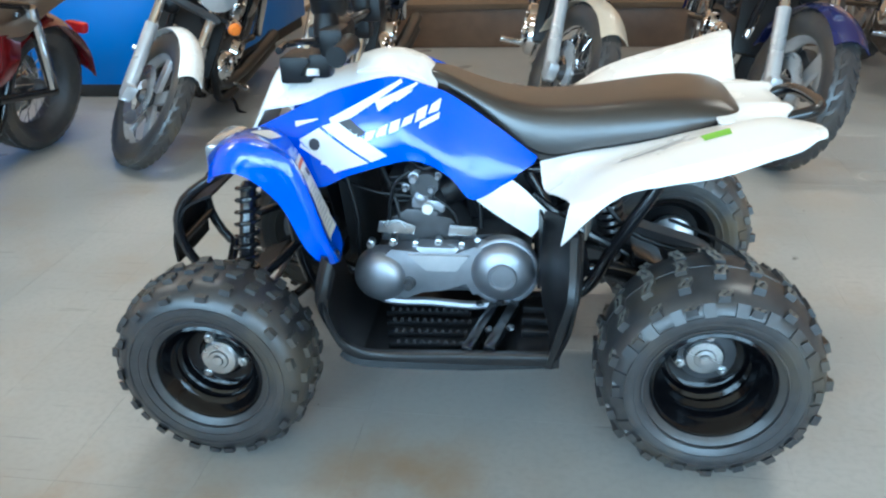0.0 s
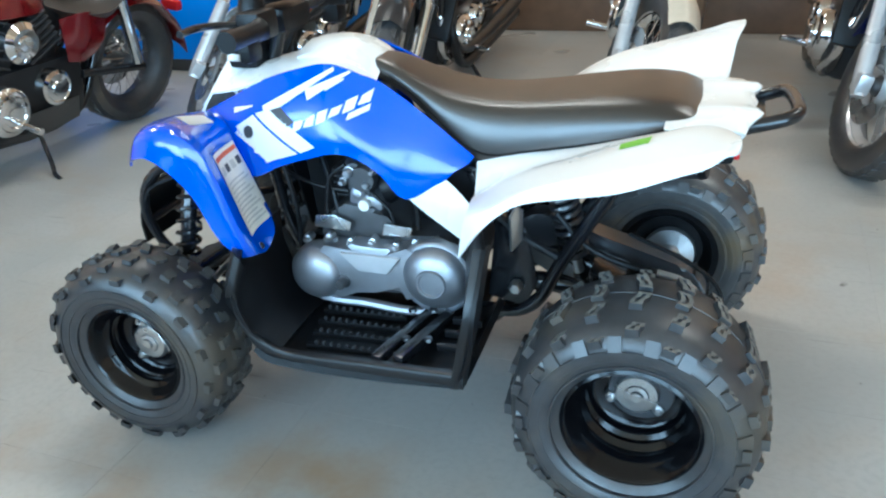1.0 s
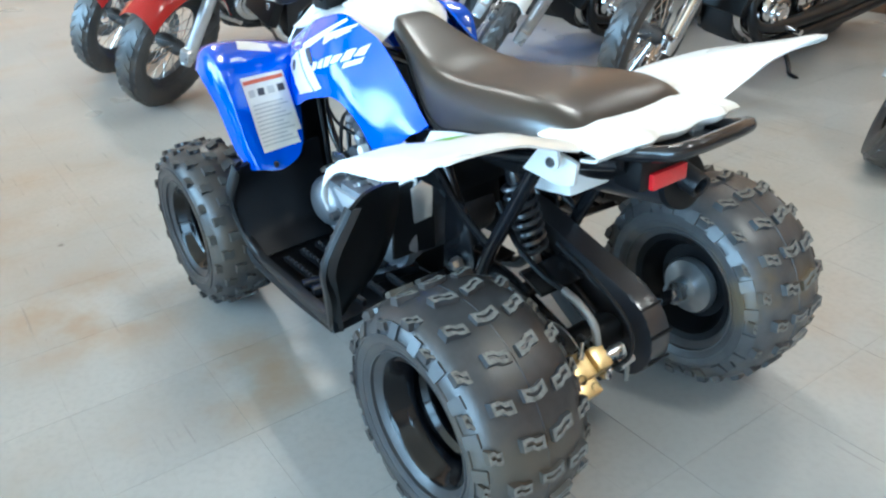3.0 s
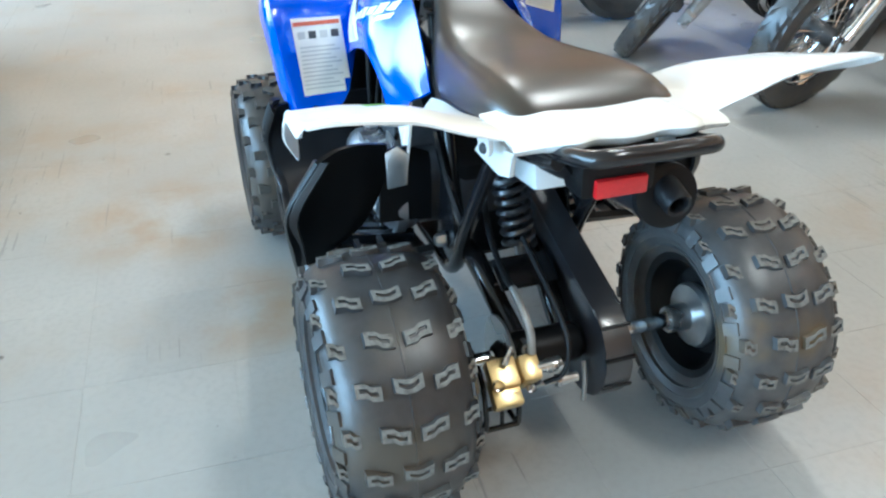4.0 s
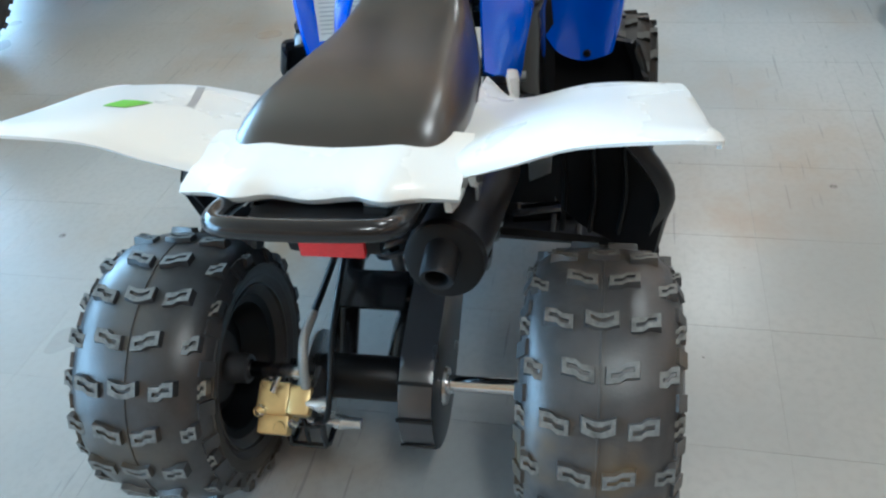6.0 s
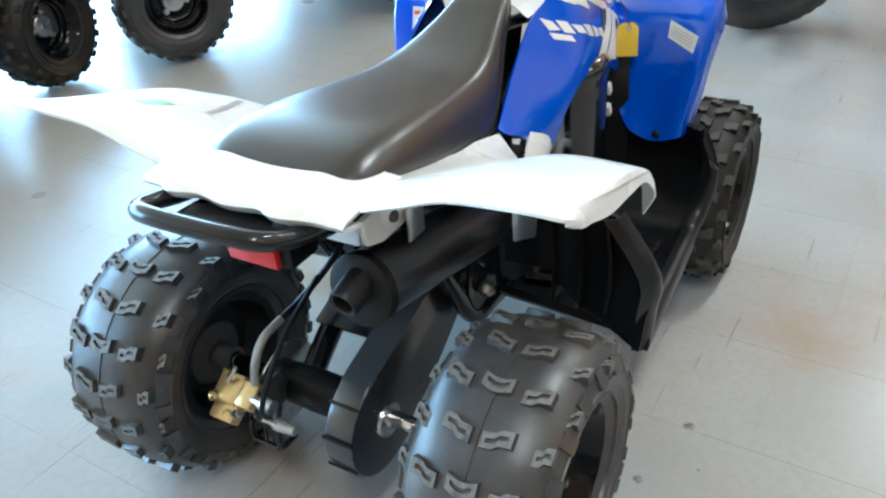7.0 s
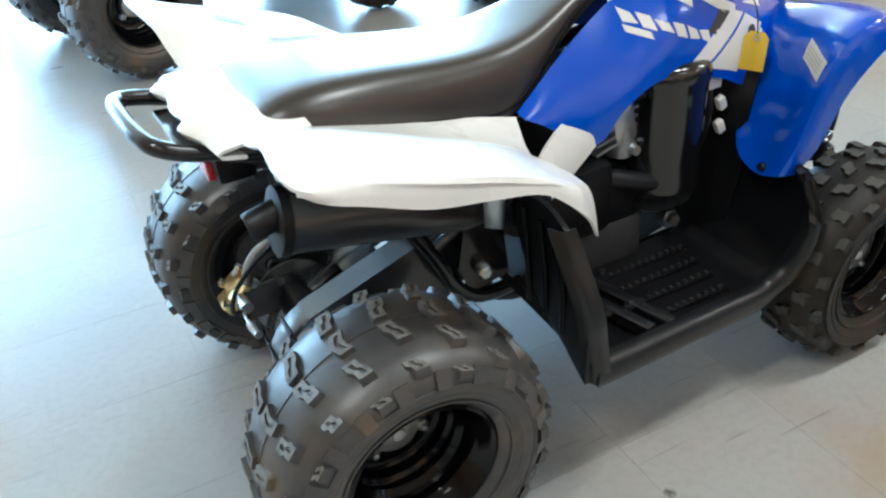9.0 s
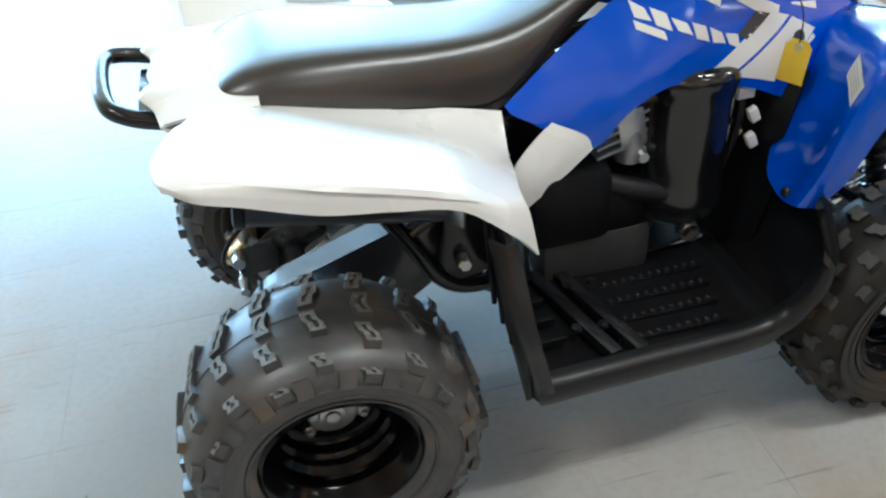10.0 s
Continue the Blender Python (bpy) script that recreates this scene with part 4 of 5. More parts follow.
    P("tail_plate", sheet([[(.02, y, .640 - .2 * abs(y) ** 1.5) for y in (-.09, -.045, 0, .045, .09)], [(.10, y, .645 - .2 * abs(y) ** 1.5) for y in (-.085, -.04, 0, .045, .09)], [(.165, y, .655 - .2 * abs(y) ** 1.5) for y in (-.07, -.03, 0, .04, .08)]], .006, 3), PAINT)
    P("lamp_housing", box((.06, .12, .055), pose(.088, .004, .600), .010), BLACK)
    P("reflector", box((.012, .082, .028), pose(.122, .005, .590), .003), RED_LENS, "red plastic reflector")
    P("under_tail", sheet([[(-.10, y, z) for y, z in ((-.10, .60), (-.05, .57), (0, .565), (.05, .57), (.10, .60))], [(.0, y, z) for y, z in ((-.09, .60), (-.05, .565), (0, .56), (.05, .565), (.09, .60))], [(.09, y, z) for y, z in ((-.075, .625), (-.04, .585), (0, .58), (.045, .585), (.08, .625))]], .005, 3), BLACK)
    for s in (-1, 1):
        P("fender_stay", plate([(-.055, -.022), (.020, -.034), (.050, -.026), (.056, .012), (.02, .022), (-.02, .024)], .010, pose(.005, s * .142, .620, 0, 0, -8 * s) @ SIDE_ON, .003), trim)
        tab = P("hinge_tab", plate(hull2((0, 0), .014, (-.004, .016), .016, 10), .008, pose(.036, s * .168, .638, 0, 0, -10 * s) @ SIDE_ON, .002), trim)
        part("tab_bolt", lathe([(0, s * .010), (.006, s * .009), (.0085, s * .006), (.0085, -s * .006)], pose(.036, s * .168, .638), 12), DARKALLOY, tab)
    P("tail_stay", box((.03, .048, .026), pose(.100, .0, .640), .005), trim)
    P("tail_tab", box((.010, .030, .040), pose(.121, .068, .655, 0, 12, 0), .004), trim, "white plastic tab under the tail edge")
    P("tail_box", box((.10, .105, .05), pose(-.09, 0, .532, 0, -8, 0), .010), trim, "white plastic box under the tail")

    # --- front end ---
    for s in (-1, 1):
        bm = bmesh.new()
        for z0, z1 in ((.24, .21), (.36, .30)):
            tube([(-.90, s * .08, z0), (-1.01, s * .33, z1)], .011, 10, 1, bm)
            tube([(-1.06, s * .08, z0), (-1.01, s * .33, z1)], .011, 10, 1, bm)
        P("suspension_arm", bm, PAINT, "black tubular suspension arm")
        sh = P("front_shock", lathe([(0, 0), (.012, 0), (.013, .10), (.017, .11), (.017, .28), (.010, .29), (0, .29)], look((-.985, s * .26, .27), (-.965, s * .17, .58)) @ pose(0, 0, 0, -90, 0, 0), 14), PAINT, "front shock absorber with coil spring")
        part("spring", coil((-.980, s * .238, .345), (-.967, s * .18, .545), .024, .005, 8), PAINT, sh)
        P("knuckle", box((.06, .05, .17), pose(-1.012, s * .325, .25), .014), DARKALLOY)
        P("front_hub", lathe([(0, .28), (.05, .285), (.075, .29), (.078, .31), (.05, .33), (0, .335)], pose(-1.012, 0, .232) @ Matrix.Diagonal((1, s, 1, 1)), 28), DARKALLOY)
        P("tie_rod", rod((-.93, s * .05, .33), (-.95, s * .32, .27), .007), STEEL)
        P("inner_guard", sheet([[(-.85, .09, .30), (-.83, .16, .32), (-.80, .20, .40)], [(-.88, .09, .45), (-.86, .15, .47), (-.815, .195, .50)], [(-.92, .09, .58), (-.90, .13, .58), (-.86, .165, .57)]], .005, 3, s), BLACK)
    bm = bmesh.new()
    for s in (-1, 1):
        tube([(-.95, s * .08, .22), (-1.12, s * .085, .26), (-1.19, s * .09, .36), (-1.17, s * .085, .46), (-1.05, s * .075, .54)], .012, 10, 4, bm)
    rod((-1.19, -.09, .36), (-1.19, .09, .36), .011, 10, bm)
    rod((-1.17, -.085, .45), (-1.17, .085, .45), .011, 10, bm)
    P("front_bumper", bm, PAINT, "black tubular front bumper")
    P("bumper_cover", sheet([[(-1.205, y, .30 + .2 * y * y) for y in (-.095, -.05, 0, .05, .095)], [(-1.200, y, .37) for y in (-.10, -.05, 0, .05, .10)], [(-1.165, y, .44) for y in (-.095, -.05, 0, .05, .095)], [(-1.10, y, .47) for y in (-.085, -.045, 0, .045, .085)]], .006, 3), BLACK, "black plastic bumper cover")
    P("front_skid", plate([(-.10, -.09), (.10, -.11), (.10, .11), (-.10, .09)], .006, pose(-1.09, 0, .235, 0, -20, 0)), BLACK)
    P("head_lamp", box((.06, .16, .07), pose(-1.075, 0, .56), .02), LENS)
    # steering
    bm = tube([(-.70, -.35, .850), (-.715, -.25, .850), (-.76, -.13, .842), (-.80, -.06, .825), (-.80, .06, .825), (-.76, .13, .842), (-.715, .25, .850), (-.70, .35, .850)], .011, 10)
    rod((-.80, 0, .825), (-.93, 0, .50), .016, 12, bm)
    bars = P("handlebar", bm, PAINT, "black handlebar")
    for s in (-1, 1):
        part("grip", lathe([(0, .0), (.019, 0), (.017, .01), (.016, .10), (.020, .11), (.010, .115)], pose(-.70, s * .36, .850) @ Matrix.Diagonal((1, -s, 1, 1)), 16), BLACK, bars, "ribbed rubber grip")
        part("lever", tube([(-.76, s * .20, .848), (-.80, s * .235, .852), (-.815, s * .28, .856), (-.812, s * .33, .856)], .007, 8), PAINT, bars)
        bm = box((.05, .075, .055), pose(-.745, s * .185, .845), .012)
        lathe([(0, -.03), (.022, -.03), (.026, -.02), (.026, 0), (.022, .02), (0, .02)], pose(-.765, s * .165, .872, 80, 0, 0), 20, bm)
        box((.045, .05, .05), pose(-.775, s * .19, .80), .012, bm)
        part("switch_housing", bm, BLACK, bars)
        part("reservoir_cap", lathe([(0, .0), (.012, .0), (.013, -.012), (0, -.012)], pose(-.787, s * .215, .795, 70, 0, 0), 14), PAPER, bars)
        for k in range(2):
            part("cable", tube([(-.755, s * (.20 - .03 * k), .83), (-.79, s * (.16 - .03 * k), .80 + .012 * k), (-.83, s * (.10 - .02 * k), .775), (-.87, s * .04, .735)], .0045, 8), BLACK, bars)
    bm = box((.08, .12, .05), pose(-.80, 0, .825), .015)
    lathe([(0, .0), (.035, .0), (.04, -.01), (.04, -.04)], pose(-.80, 0, .865, -80, 0, 0), 24, bm)
    box((.07, .10, .06), pose(-.875, -.01, .755), .012, bm)
    part("instrument_pod", bm, BLACK, bars, "black instrument pod")
    return q


quad = quad_bike("quad_bike", BLUE, WHITE)
quad.matrix_world = pose(0, 0, 0, 0, 0, 1.7)
tagged(quad, "blue and white sport quad bike with black seat and knobbly tyres", "quad bike")


# ---- decals and labels on the quad bike ----
from mathutils.bvhtree import BVHTree


def skin(thing, name, side):
    """The surface of the thing's part of that name which lies on that side."""
    for ob in thing.children:
        if ob.name.split(".")[0] == name:
            co = [v.co.copy() for v in ob.data.vertices]
            if side == 0 or sum(c.y for c in co) * side > 0:
                return BVHTree.FromPolygons(co, [tuple(p.vertices) for p in ob.data.polygons])


def decal(name, tree, corners, way, mat, parent, label="", n=(10, 4), lift=0.0012, thick=0.0006):
    """A thin film laid on a surface: the four corners are dropped along way onto it."""
    way = Vector(way).normalized()
    c = [Vector(q) for q in corners]
    bm = bmesh.new()
    grid = []
    for i in range(n[0] + 1):
        line = []
        for j in range(n[1] + 1):
            u, v = i / n[0], j / n[1]
            p = (c[0] * (1 - u) + c[1] * u) * (1 - v) + (c[3] * (1 - u) + c[2] * u) * v
            hit, nor, _, _ = tree.ray_cast(p - way * 0.6, way)
            line.append((hit - way * lift) if hit else None)
        grid.append(line)
    vs = [[bm.verts.new(q) if q else None for q in l] for l in grid]
    lo = [[bm.verts.new(q + way * thick) if q else None for q in l] for l in grid]
    for i in range(n[0]):
        for j in range(n[1]):
            f = (vs[i][j], vs[i + 1][j], vs[i + 1][j + 1], vs[i][j + 1])
            g = (lo[i][j], lo[i + 1][j], lo[i + 1][j + 1], lo[i][j + 1])
            if all(f):
                bm.faces.new(f)
                bm.faces.new(g[::-1])
    if not bm.faces:
        bm.free()
        return None
    return part(name, bm, mat, parent, label)


def bar(tree, a, b, w0, w1, s, mat, parent, name="stripe", cut=0.0):
    """A tapered stripe from a to b in side view; cut slants its ends."""
    a, b = Vector((a[0], 0, a[1])), Vector((b[0], 0, b[1]))
    d = (b - a).normalized()
    up = Vector((-d.z, 0, d.x))
    if up.z < 0:
        up = -up
    y = s * 0.175
    q = [a - up * w0 / 2 - d * cut, b - up * w1 / 2 - d * cut, b + up * w1 / 2 + d * cut, a + up * w0 / 2 + d * cut]
    return decal(name, tree, [(p.x, y, p.z) for p in q], (0, -s, 0), mat, parent, n=(12, 3))


for s in (-1, 1):
    panel = skin(quad, "side_panel", s)
    put = lambda a, b, w0, w1, mat=PAPER_W, name="stripe", cut=0.0: bar(panel, a, b, w0, w1, s, mat, quad, name, cut)
    # crest panel in two pale blocks with a dark seam, then slashes and the lettering as slanted bars
    quad_of = lambda pts, mat, name: decal(name, panel, [(x, s * .175, z) for x, z in pts], (0, -s, 0), mat, quad, n=(12, 8))
    quad_of([(-.850, .634), (-.803, .661), (-.698, .594), (-.772, .572)], PAPER_W, "crest_panel")
    quad_of([(-.797, .664), (-.757, .678), (-.657, .610), (-.691, .596)], PAPER_W, "crest_panel")
    quad_of([(-.760, .674), (-.735, .682), (-.700, .656), (-.716, .646)], DARKINK, "shadow_block")
    for a, b, w in (((-.800, .594), (-.752, .580), .012), ((-.776, .576), (-.722, .590), .014), ((-.848, .624), (-.800, .596), .008)):
        put(a, b, w, .002)
    bm = bmesh.new()
    ring = []
    for k in range(20):
        hit = panel.ray_cast(Vector((-.814 + .0125 * math.cos(k * math.pi / 10), s * .6, .628 + .0125 * math.sin(k * math.pi / 10))), Vector((0, -s, 0)))[0]
        ring.append(bm.verts.new(hit + Vector((0, s * .0024, 0))))
    bm.faces.new(ring)
    part("crest", bm, DARKINK, quad, "round dark crest")
    put((-.775, .670), (-.600, .766), .022, .004)
    put((-.860, .662), (-.806, .677), .010, .002)
    put((-.678, .706), (-.590, .747), .020, .003)
    put((-.640, .718), (-.606, .732), .010, .002)
    a, b = Vector((-.706, .645)), Vector((-.548, .703))
    for k in range(6):
        p, q = a.lerp(b, k / 6 + .02), a.lerp(b, (k + 1) / 6 - .02)
        put(tuple(p), tuple(q), .019 - .006 * (k % 2), .019 - .006 * (k % 3 == 0), cut=.006, name="letter_bar")
    put((-.590, .668), (-.552, .682), .010, .010, cut=.003, name="letter_bar")

# warning labels on the front fender
fend = skin(quad, "front_fender", -1)
lab = decal("warning_label", fend, [(-.8, -.312, .628), (-.8, -.192, .626), (-.8, -.186, .452), (-.8, -.302, .450)], (-1, 0, -.25), PAPER, quad, "white printed warning label", n=(8, 12))


def on_label(y0, y1, z0, z1, mat, name, lift=.0022):
    return decal(name, fend, [(-.8, y0, z1), (-.8, y1, z1), (-.8, y1, z0), (-.8, y0, z0)], (-1, 0, -.25), mat, lab, n=(8, 2), lift=lift)


on_label(-.308, -.196, .610, .619, REDINK, "header_bar")
for k in range(4):
    on_label(-.300 + .027 * k, -.282 + .027 * k, .580, .597, DARKINK if k % 2 else INK, "pictogram")
for k in range(11):
    on_label(-.298, -.202 - .012 * (k % 3), .464 + .0095 * k, .4675 + .0095 * k, INK, "text_line")
decal("warning_label", fend, [(-.915, -.262, .69), (-.895, -.195, .69), (-.868, -.200, .68), (-.868, -.280, .69)], (-.15, 0, -1), PAPER, quad, "small white printed label", n=(6, 6))
fend = skin(quad, "front_fender", 1)
lab = decal("warning_label", fend, [(-.8, .270, .648), (-.8, .336, .624), (-.8, .330, .590), (-.8, .270, .614)], (-1, 0, -.25), PAPER, quad, "small white printed label", n=(6, 6))
for k in range(4):
    decal("text_line", fend, [(-.8, .276, .638 - .006 * k), (-.8, .326, .620 - .006 * k), (-.8, .326, .618 - .006 * k), (-.8, .276, .636 - .006 * k)], (-1, 0, -.25), INK, lab, n=(6, 1), lift=.0022)

# marks on the rear fender
wing = skin(quad, "rear_fender", -1)
decal("green_sticker", wing, [(-.056, -.325, .8), (-.008, -.328, .8), (-.010, -.362, .8), (-.054, -.364, .8)], (0, .35, -1), GREEN, quad, "small lime green sticker", n=(4, 4))
decal("grey_flash", wing, [(-.20, -.325, .75), (-.085, -.275, .75), (-.080, -.281, .75), (-.195, -.333, .75)], (0, .35, -1), GREYV, quad, n=(12, 3))
for s in (-1, 1):
    for x, y, z, w in ((-.757, .280, .428, (1, 0, .15)), (-.84, .158, .565, (.3, 1, .2))):
        bm = lathe([(0, .004), (.006, .0035), (.0085, .0), (.0085, -.004)], look((x, s * y, z), (x + w[0], s * (y + w[1]), z + w[2])) @ pose(0, 0, 0, -90, 0, 0), 14)
        part("fender_bolt", bm, PAINT, quad)

tag_bm = plate([(-.021, -.032), (.021, -.032), (.021, .024), (.012, .034), (-.012, .034), (-.021, .024)], .0012, pose(-.795, .176, .606, 80, 0, 118), 0.0004)
price_tag = part("key_tag", tag_bm, TAG)
tagged(price_tag, "yellow card tag hanging beside the blue fender", "tag")
part("string", tube([(-.797, .177, .637), (-.81, .15, .68), (-.79, .10, .745), (-.78, .08, .83)], .0012, 6), BLACK, price_tag)
part("eyelet", lathe([(.004, .001), (.006, .001), (.006, -.001), (.004, -.001)], pose(-.796, .177, .631, 0, 0, -62), 12, close=True), INK, price_tag)


# ---- motorcycles ----
def road_tyre(R, W, rim_r):
    h = W / 2
    half = [(rim_r - .012, h * .62), (rim_r, h * .80), (rim_r + (R - rim_r) * .45, h), (rim_r + (R - rim_r) * .78, h * .86), (R - .006, h * .52)]
    return [*half, (R, 0), *[(r, -u) for r, u in half[::-1]]]


def motorcycle(name, paint, fender, rim_mat, spokes, leg_mat, lean, steer, wheelbase=1.52, R=.31, W=.11, signals=True, cruiser=False, fork_spread=.105):
    """A road motorcycle, heading -y, front tyre on its origin, leaning to its left on the side stand."""
    root = empty(name)
    rake = radians(28)
    head = Vector((0, .36, .86))
    axis = Vector((0, math.sin(rake), math.cos(rake)))
    S = Matrix.Translation(head) @ Matrix.Rotation(radians(steer), 4, axis) @ Matrix.Translation(-head)

    def P(n, bm, mat, label="", parent=root, front=False, smooth=True):
        if front:
            bm.transform(S)
        return part(n, bm, mat, parent, label, smooth)

    def wheel(nm, c, front, rr, ww):
        M = pose(*c, 0, 0, 90)
        rim_r = rr * .70
        bm = bmesh.new()
        for k in range(34):
            for s in (-1, 1):
                lug_mesh(bm, rr + .0095, 2 * math.pi * (k + .25 * s) / 34, s * ww * .16, ww * .26, .036, .0010, .7 * s, 2)
                lug_mesh(bm, rr - .004, 2 * math.pi * (k + .25 * s + .5) / 34, s * ww * .36, ww * .14, .030, .0010, .9 * s, 2)
        bm.transform(M)
        tyre = P(nm, lathe(road_tyre(rr, ww, rim_r), M, 52), TYRE, "", root, front)
        tagged(P("tread", bm, [TYRE, TYRE, TYRE], "", tyre, front), kind="stuff")
        P("rim", lathe([(rim_r - .002, ww * .36), (rim_r + .004, ww * .40), (rim_r + .006, ww * .34), (rim_r - .02, ww * .22), (rim_r - .03, 0), (rim_r - .02, -ww * .22), (rim_r + .006, -ww * .34), (rim_r + .004, -ww * .40), (rim_r - .002, -ww * .36), (rim_r - .026, -ww * .15), (rim_r - .036, 0), (rim_r - .026, ww * .15)], M, 44, close=True), rim_mat, "", tyre, front)
        if spokes:
            bm = bmesh.new()
            for k in range(spokes):
                a = 2 * math.pi * k / spokes
                box((rim_r - .05, .022, .055), M @ Matrix.Rotation(a, 4, "Y") @ pose((rim_r) / 2 + .005, 0, 0), .006, bm, 1)
            P("spoke_wheel", bm, rim_mat, "", tyre, front)
        else:
            for k in range(28):
                a, s = 2 * math.pi * k / 28, (-1) ** k
                bm = rod(M @ Vector((.03 * math.cos(a + .5 * s), s * .035, .03 * math.sin(a + .5 * s))), M @ Vector(((rim_r - .03) * math.cos(a), 0, (rim_r - .03) * math.sin(a))), .0022, 5)
                P("spoke", bm, CHROME, "", tyre, front)
        P("hub", lathe([(0, .07), (.02, .07), (.035, .05), (.035, -.05), (.02, -.07), (0, -.07)], M, 20), DARKALLOY, "", tyre, front)
        P("brake_disc", lathe([(.07, .062), (.135, .062), (.135, .066), (.07, .066)], M, 36, close=True), STEEL, "", tyre, front)
        return tyre

    wheel("front_wheel", (0, 0, R), True, R, W)
    wheel("rear_wheel", (0, wheelbase, R), False, R * .98, W * 1.35)
    up = Vector((0, math.sin(rake), math.cos(rake)))
    for s in (-1, 1):
        foot = Vector((s * fork_spread, .0, R))
        low = tube([foot - up * .05, foot + up * .02, foot + up * .30], [.024, .030, .028], 14, 1)
        box((.05, .06, .07), pose(foot.x, foot.y - .01, foot.z), .012, low)
        leg = P("fork_leg", low, leg_mat, "bright fork leg", root, True)
        P("fork_tube", rod(foot + up * .28, foot + up * .68, .021, 14), CHROME, "", leg, True)
    P("brake_caliper", box((.06, .11, .07), pose(.085, .13, R + .09, 25, 0, 0), .014), DARKALLOY, "", root, True)
    rows = []
    for k in range(7):
        a = radians(48 + 112 * k / 6) if not cruiser else radians(50 + 112 * k / 6)
        rr, wide, drop = R + .026, W * (.75 if cruiser else .60), .05 if cruiser else .03
        rows.append([(u * wide, -rr * math.cos(a), R + rr * math.sin(a) - drop * abs(u) ** 2) for u in (-1, -.6, 0, .6, 1)])
    P("front_fender", sheet(rows, .004, 3), fender, "front mudguard", root, True)
    bm = box((.30, .05, .03), pose(0, .20, .70, -28, 0, 0), .01)
    box((.30, .06, .03), pose(0, .30, .90, -28, 0, 0), .01, bm)
    P("fork_yoke", bm, DARKALLOY, "", root, True)
    lamp = P("head_lamp", lathe([(0, -.12), (.075, -.11), (.092, -.085), (.09, -.05), (.06, .03), (0, .05)], pose(0, .10, .86), 28), CHROME, "chrome head lamp", root, True)
    P("lens", lathe([(0, -.128), (.05, -.124), (.082, -.112), (.08, -.10)], pose(0, .10, .86), 24), LENS, "", lamp, True)
    bm = tube([(-.40, .48, 1.02), (-.28, .36, 1.04), (-.10, .34, .98), (.10, .34, .98), (.28, .36, 1.04), (.40, .48, 1.02)], .012, 10)
    P("handlebar", bm, CHROME, "", root, True)
    if signals:
        for s in (-1, 1):
            sig = P("turn_signal", lathe([(0, -.035), (.028, -.03), (.034, -.01), (.030, .03), (0, .04)], pose(s * .20, .16, .72), 18), CHROME, "", root, True)
            P("amber_lens", lathe([(0, -.05), (.02, -.046), (.030, -.03), (.030, -.026)], pose(s * .20, .16, .72), 16), AMBER, "", sig, True)
            P("signal_stalk", rod((s * .10, .20, .72), (s * .20, .17, .72), .008), BLACK, "", sig, True)
    dz = -.10 if cruiser else 0.0        # the cruisers sit lower
    bm = bmesh.new()
    for s in (-1, 1):
        tube([(s * .04, .40, .80), (s * .09, .46, .50), (s * .10, .56, .20), (s * .10, 1.05, .18), (s * .10, 1.20, .40), (s * .10, 1.30, .68)], .017, 10, 4, bm)
        tube([(s * .05, .42, .84), (s * .09, .85, .80), (s * .11, 1.35, .70)], .017, 10, 4, bm)
        tube([(s * .12, 1.10, .36), (s * .12, wheelbase, R)], .020, 10, 1, bm)
    P("frame", bm, PAINT)
    eng = P("engine", box((.27, .60, .30), pose(0, .82, .32), .07), TITAN, "dark engine block with polished covers")
    P("cylinder", box((.20, .17, .26), pose(0, .68, .56, 24, 0, 0), .03), TITAN, "", eng)
    P("cylinder", box((.20, .17, .26), pose(0, .95, .56, -20, 0, 0), .03), TITAN, "", eng)
    for s in (-1, 1):
        P("belly_cover", sheet([[(s * .13, .56, .30), (s * .15, .80, .28), (s * .13, 1.06, .28)], [(s * .12, .56, .20), (s * .13, .80, .17), (s * .12, 1.06, .18)]], .008, 3), GRAPHITE, "", eng)
    P("radiator", box((.30, .05, .28), pose(0, .50, .46, -22, 0, 0), .015), BLACK, "", eng)
    for s in (-1, 1):
        P("engine_cover", lathe([(0, .072), (.028, .070), (.030, .064), (.050, .062), (.054, .068), (.070, .064), (.074, .054), (.092, .048), (.102, .034), (.105, 0)], pose(s * .13, .68, .32, 0, 0, -90 * s), 36), CHROME, "polished round engine cover", eng)
        P("engine_cover", lathe([(0, .060), (.030, .058), (.034, .050), (.056, .048), (.060, .052), (.074, .042), (.080, 0)], pose(s * .13, .92, .36, 0, 0, -90 * s), 32), CHROME, "", eng)
        P("foot_peg", rod((s * .14, .72, .26), (s * .30, .70, .27), .014), CHROME, "", eng)
    for k in range(6):
        P("cooling_fin", box((.24, .20 - .008 * k, .008), pose(0, .66 + .03 * k, .50 + .026 * k, -20, 0, 0), .002), DARKALLOY, "", eng)
        P("cooling_fin", box((.24, .18 - .006 * k, .008), pose(0, .94 - .01 * k, .50 + .026 * k, 25, 0, 0), .002), DARKALLOY, "", eng)
    for k in range(5):
        P("cable", tube([(.06 - .03 * k, .36, .96), (.12 - .05 * k, .40, .80 - .02 * k), (.14 - .06 * k, .56, .62 + .03 * (k % 2)), (.10 - .04 * k, .74, .50)], .006, 6), BLACK, "", eng)
    for s in (-1, 1):
        P("horn", lathe([(0, -.02), (.03, -.02), (.042, -.012), (.044, 0), (.02, .02)], pose(s * .09, .42, .62), 20), BLACK, "", eng)
        P("cover_screw", lathe([(0, .01), (.008, .01), (.009, 0)], pose(s * .19, .62, .40, 0, 0, -90 * s), 8), STEEL, "", eng)
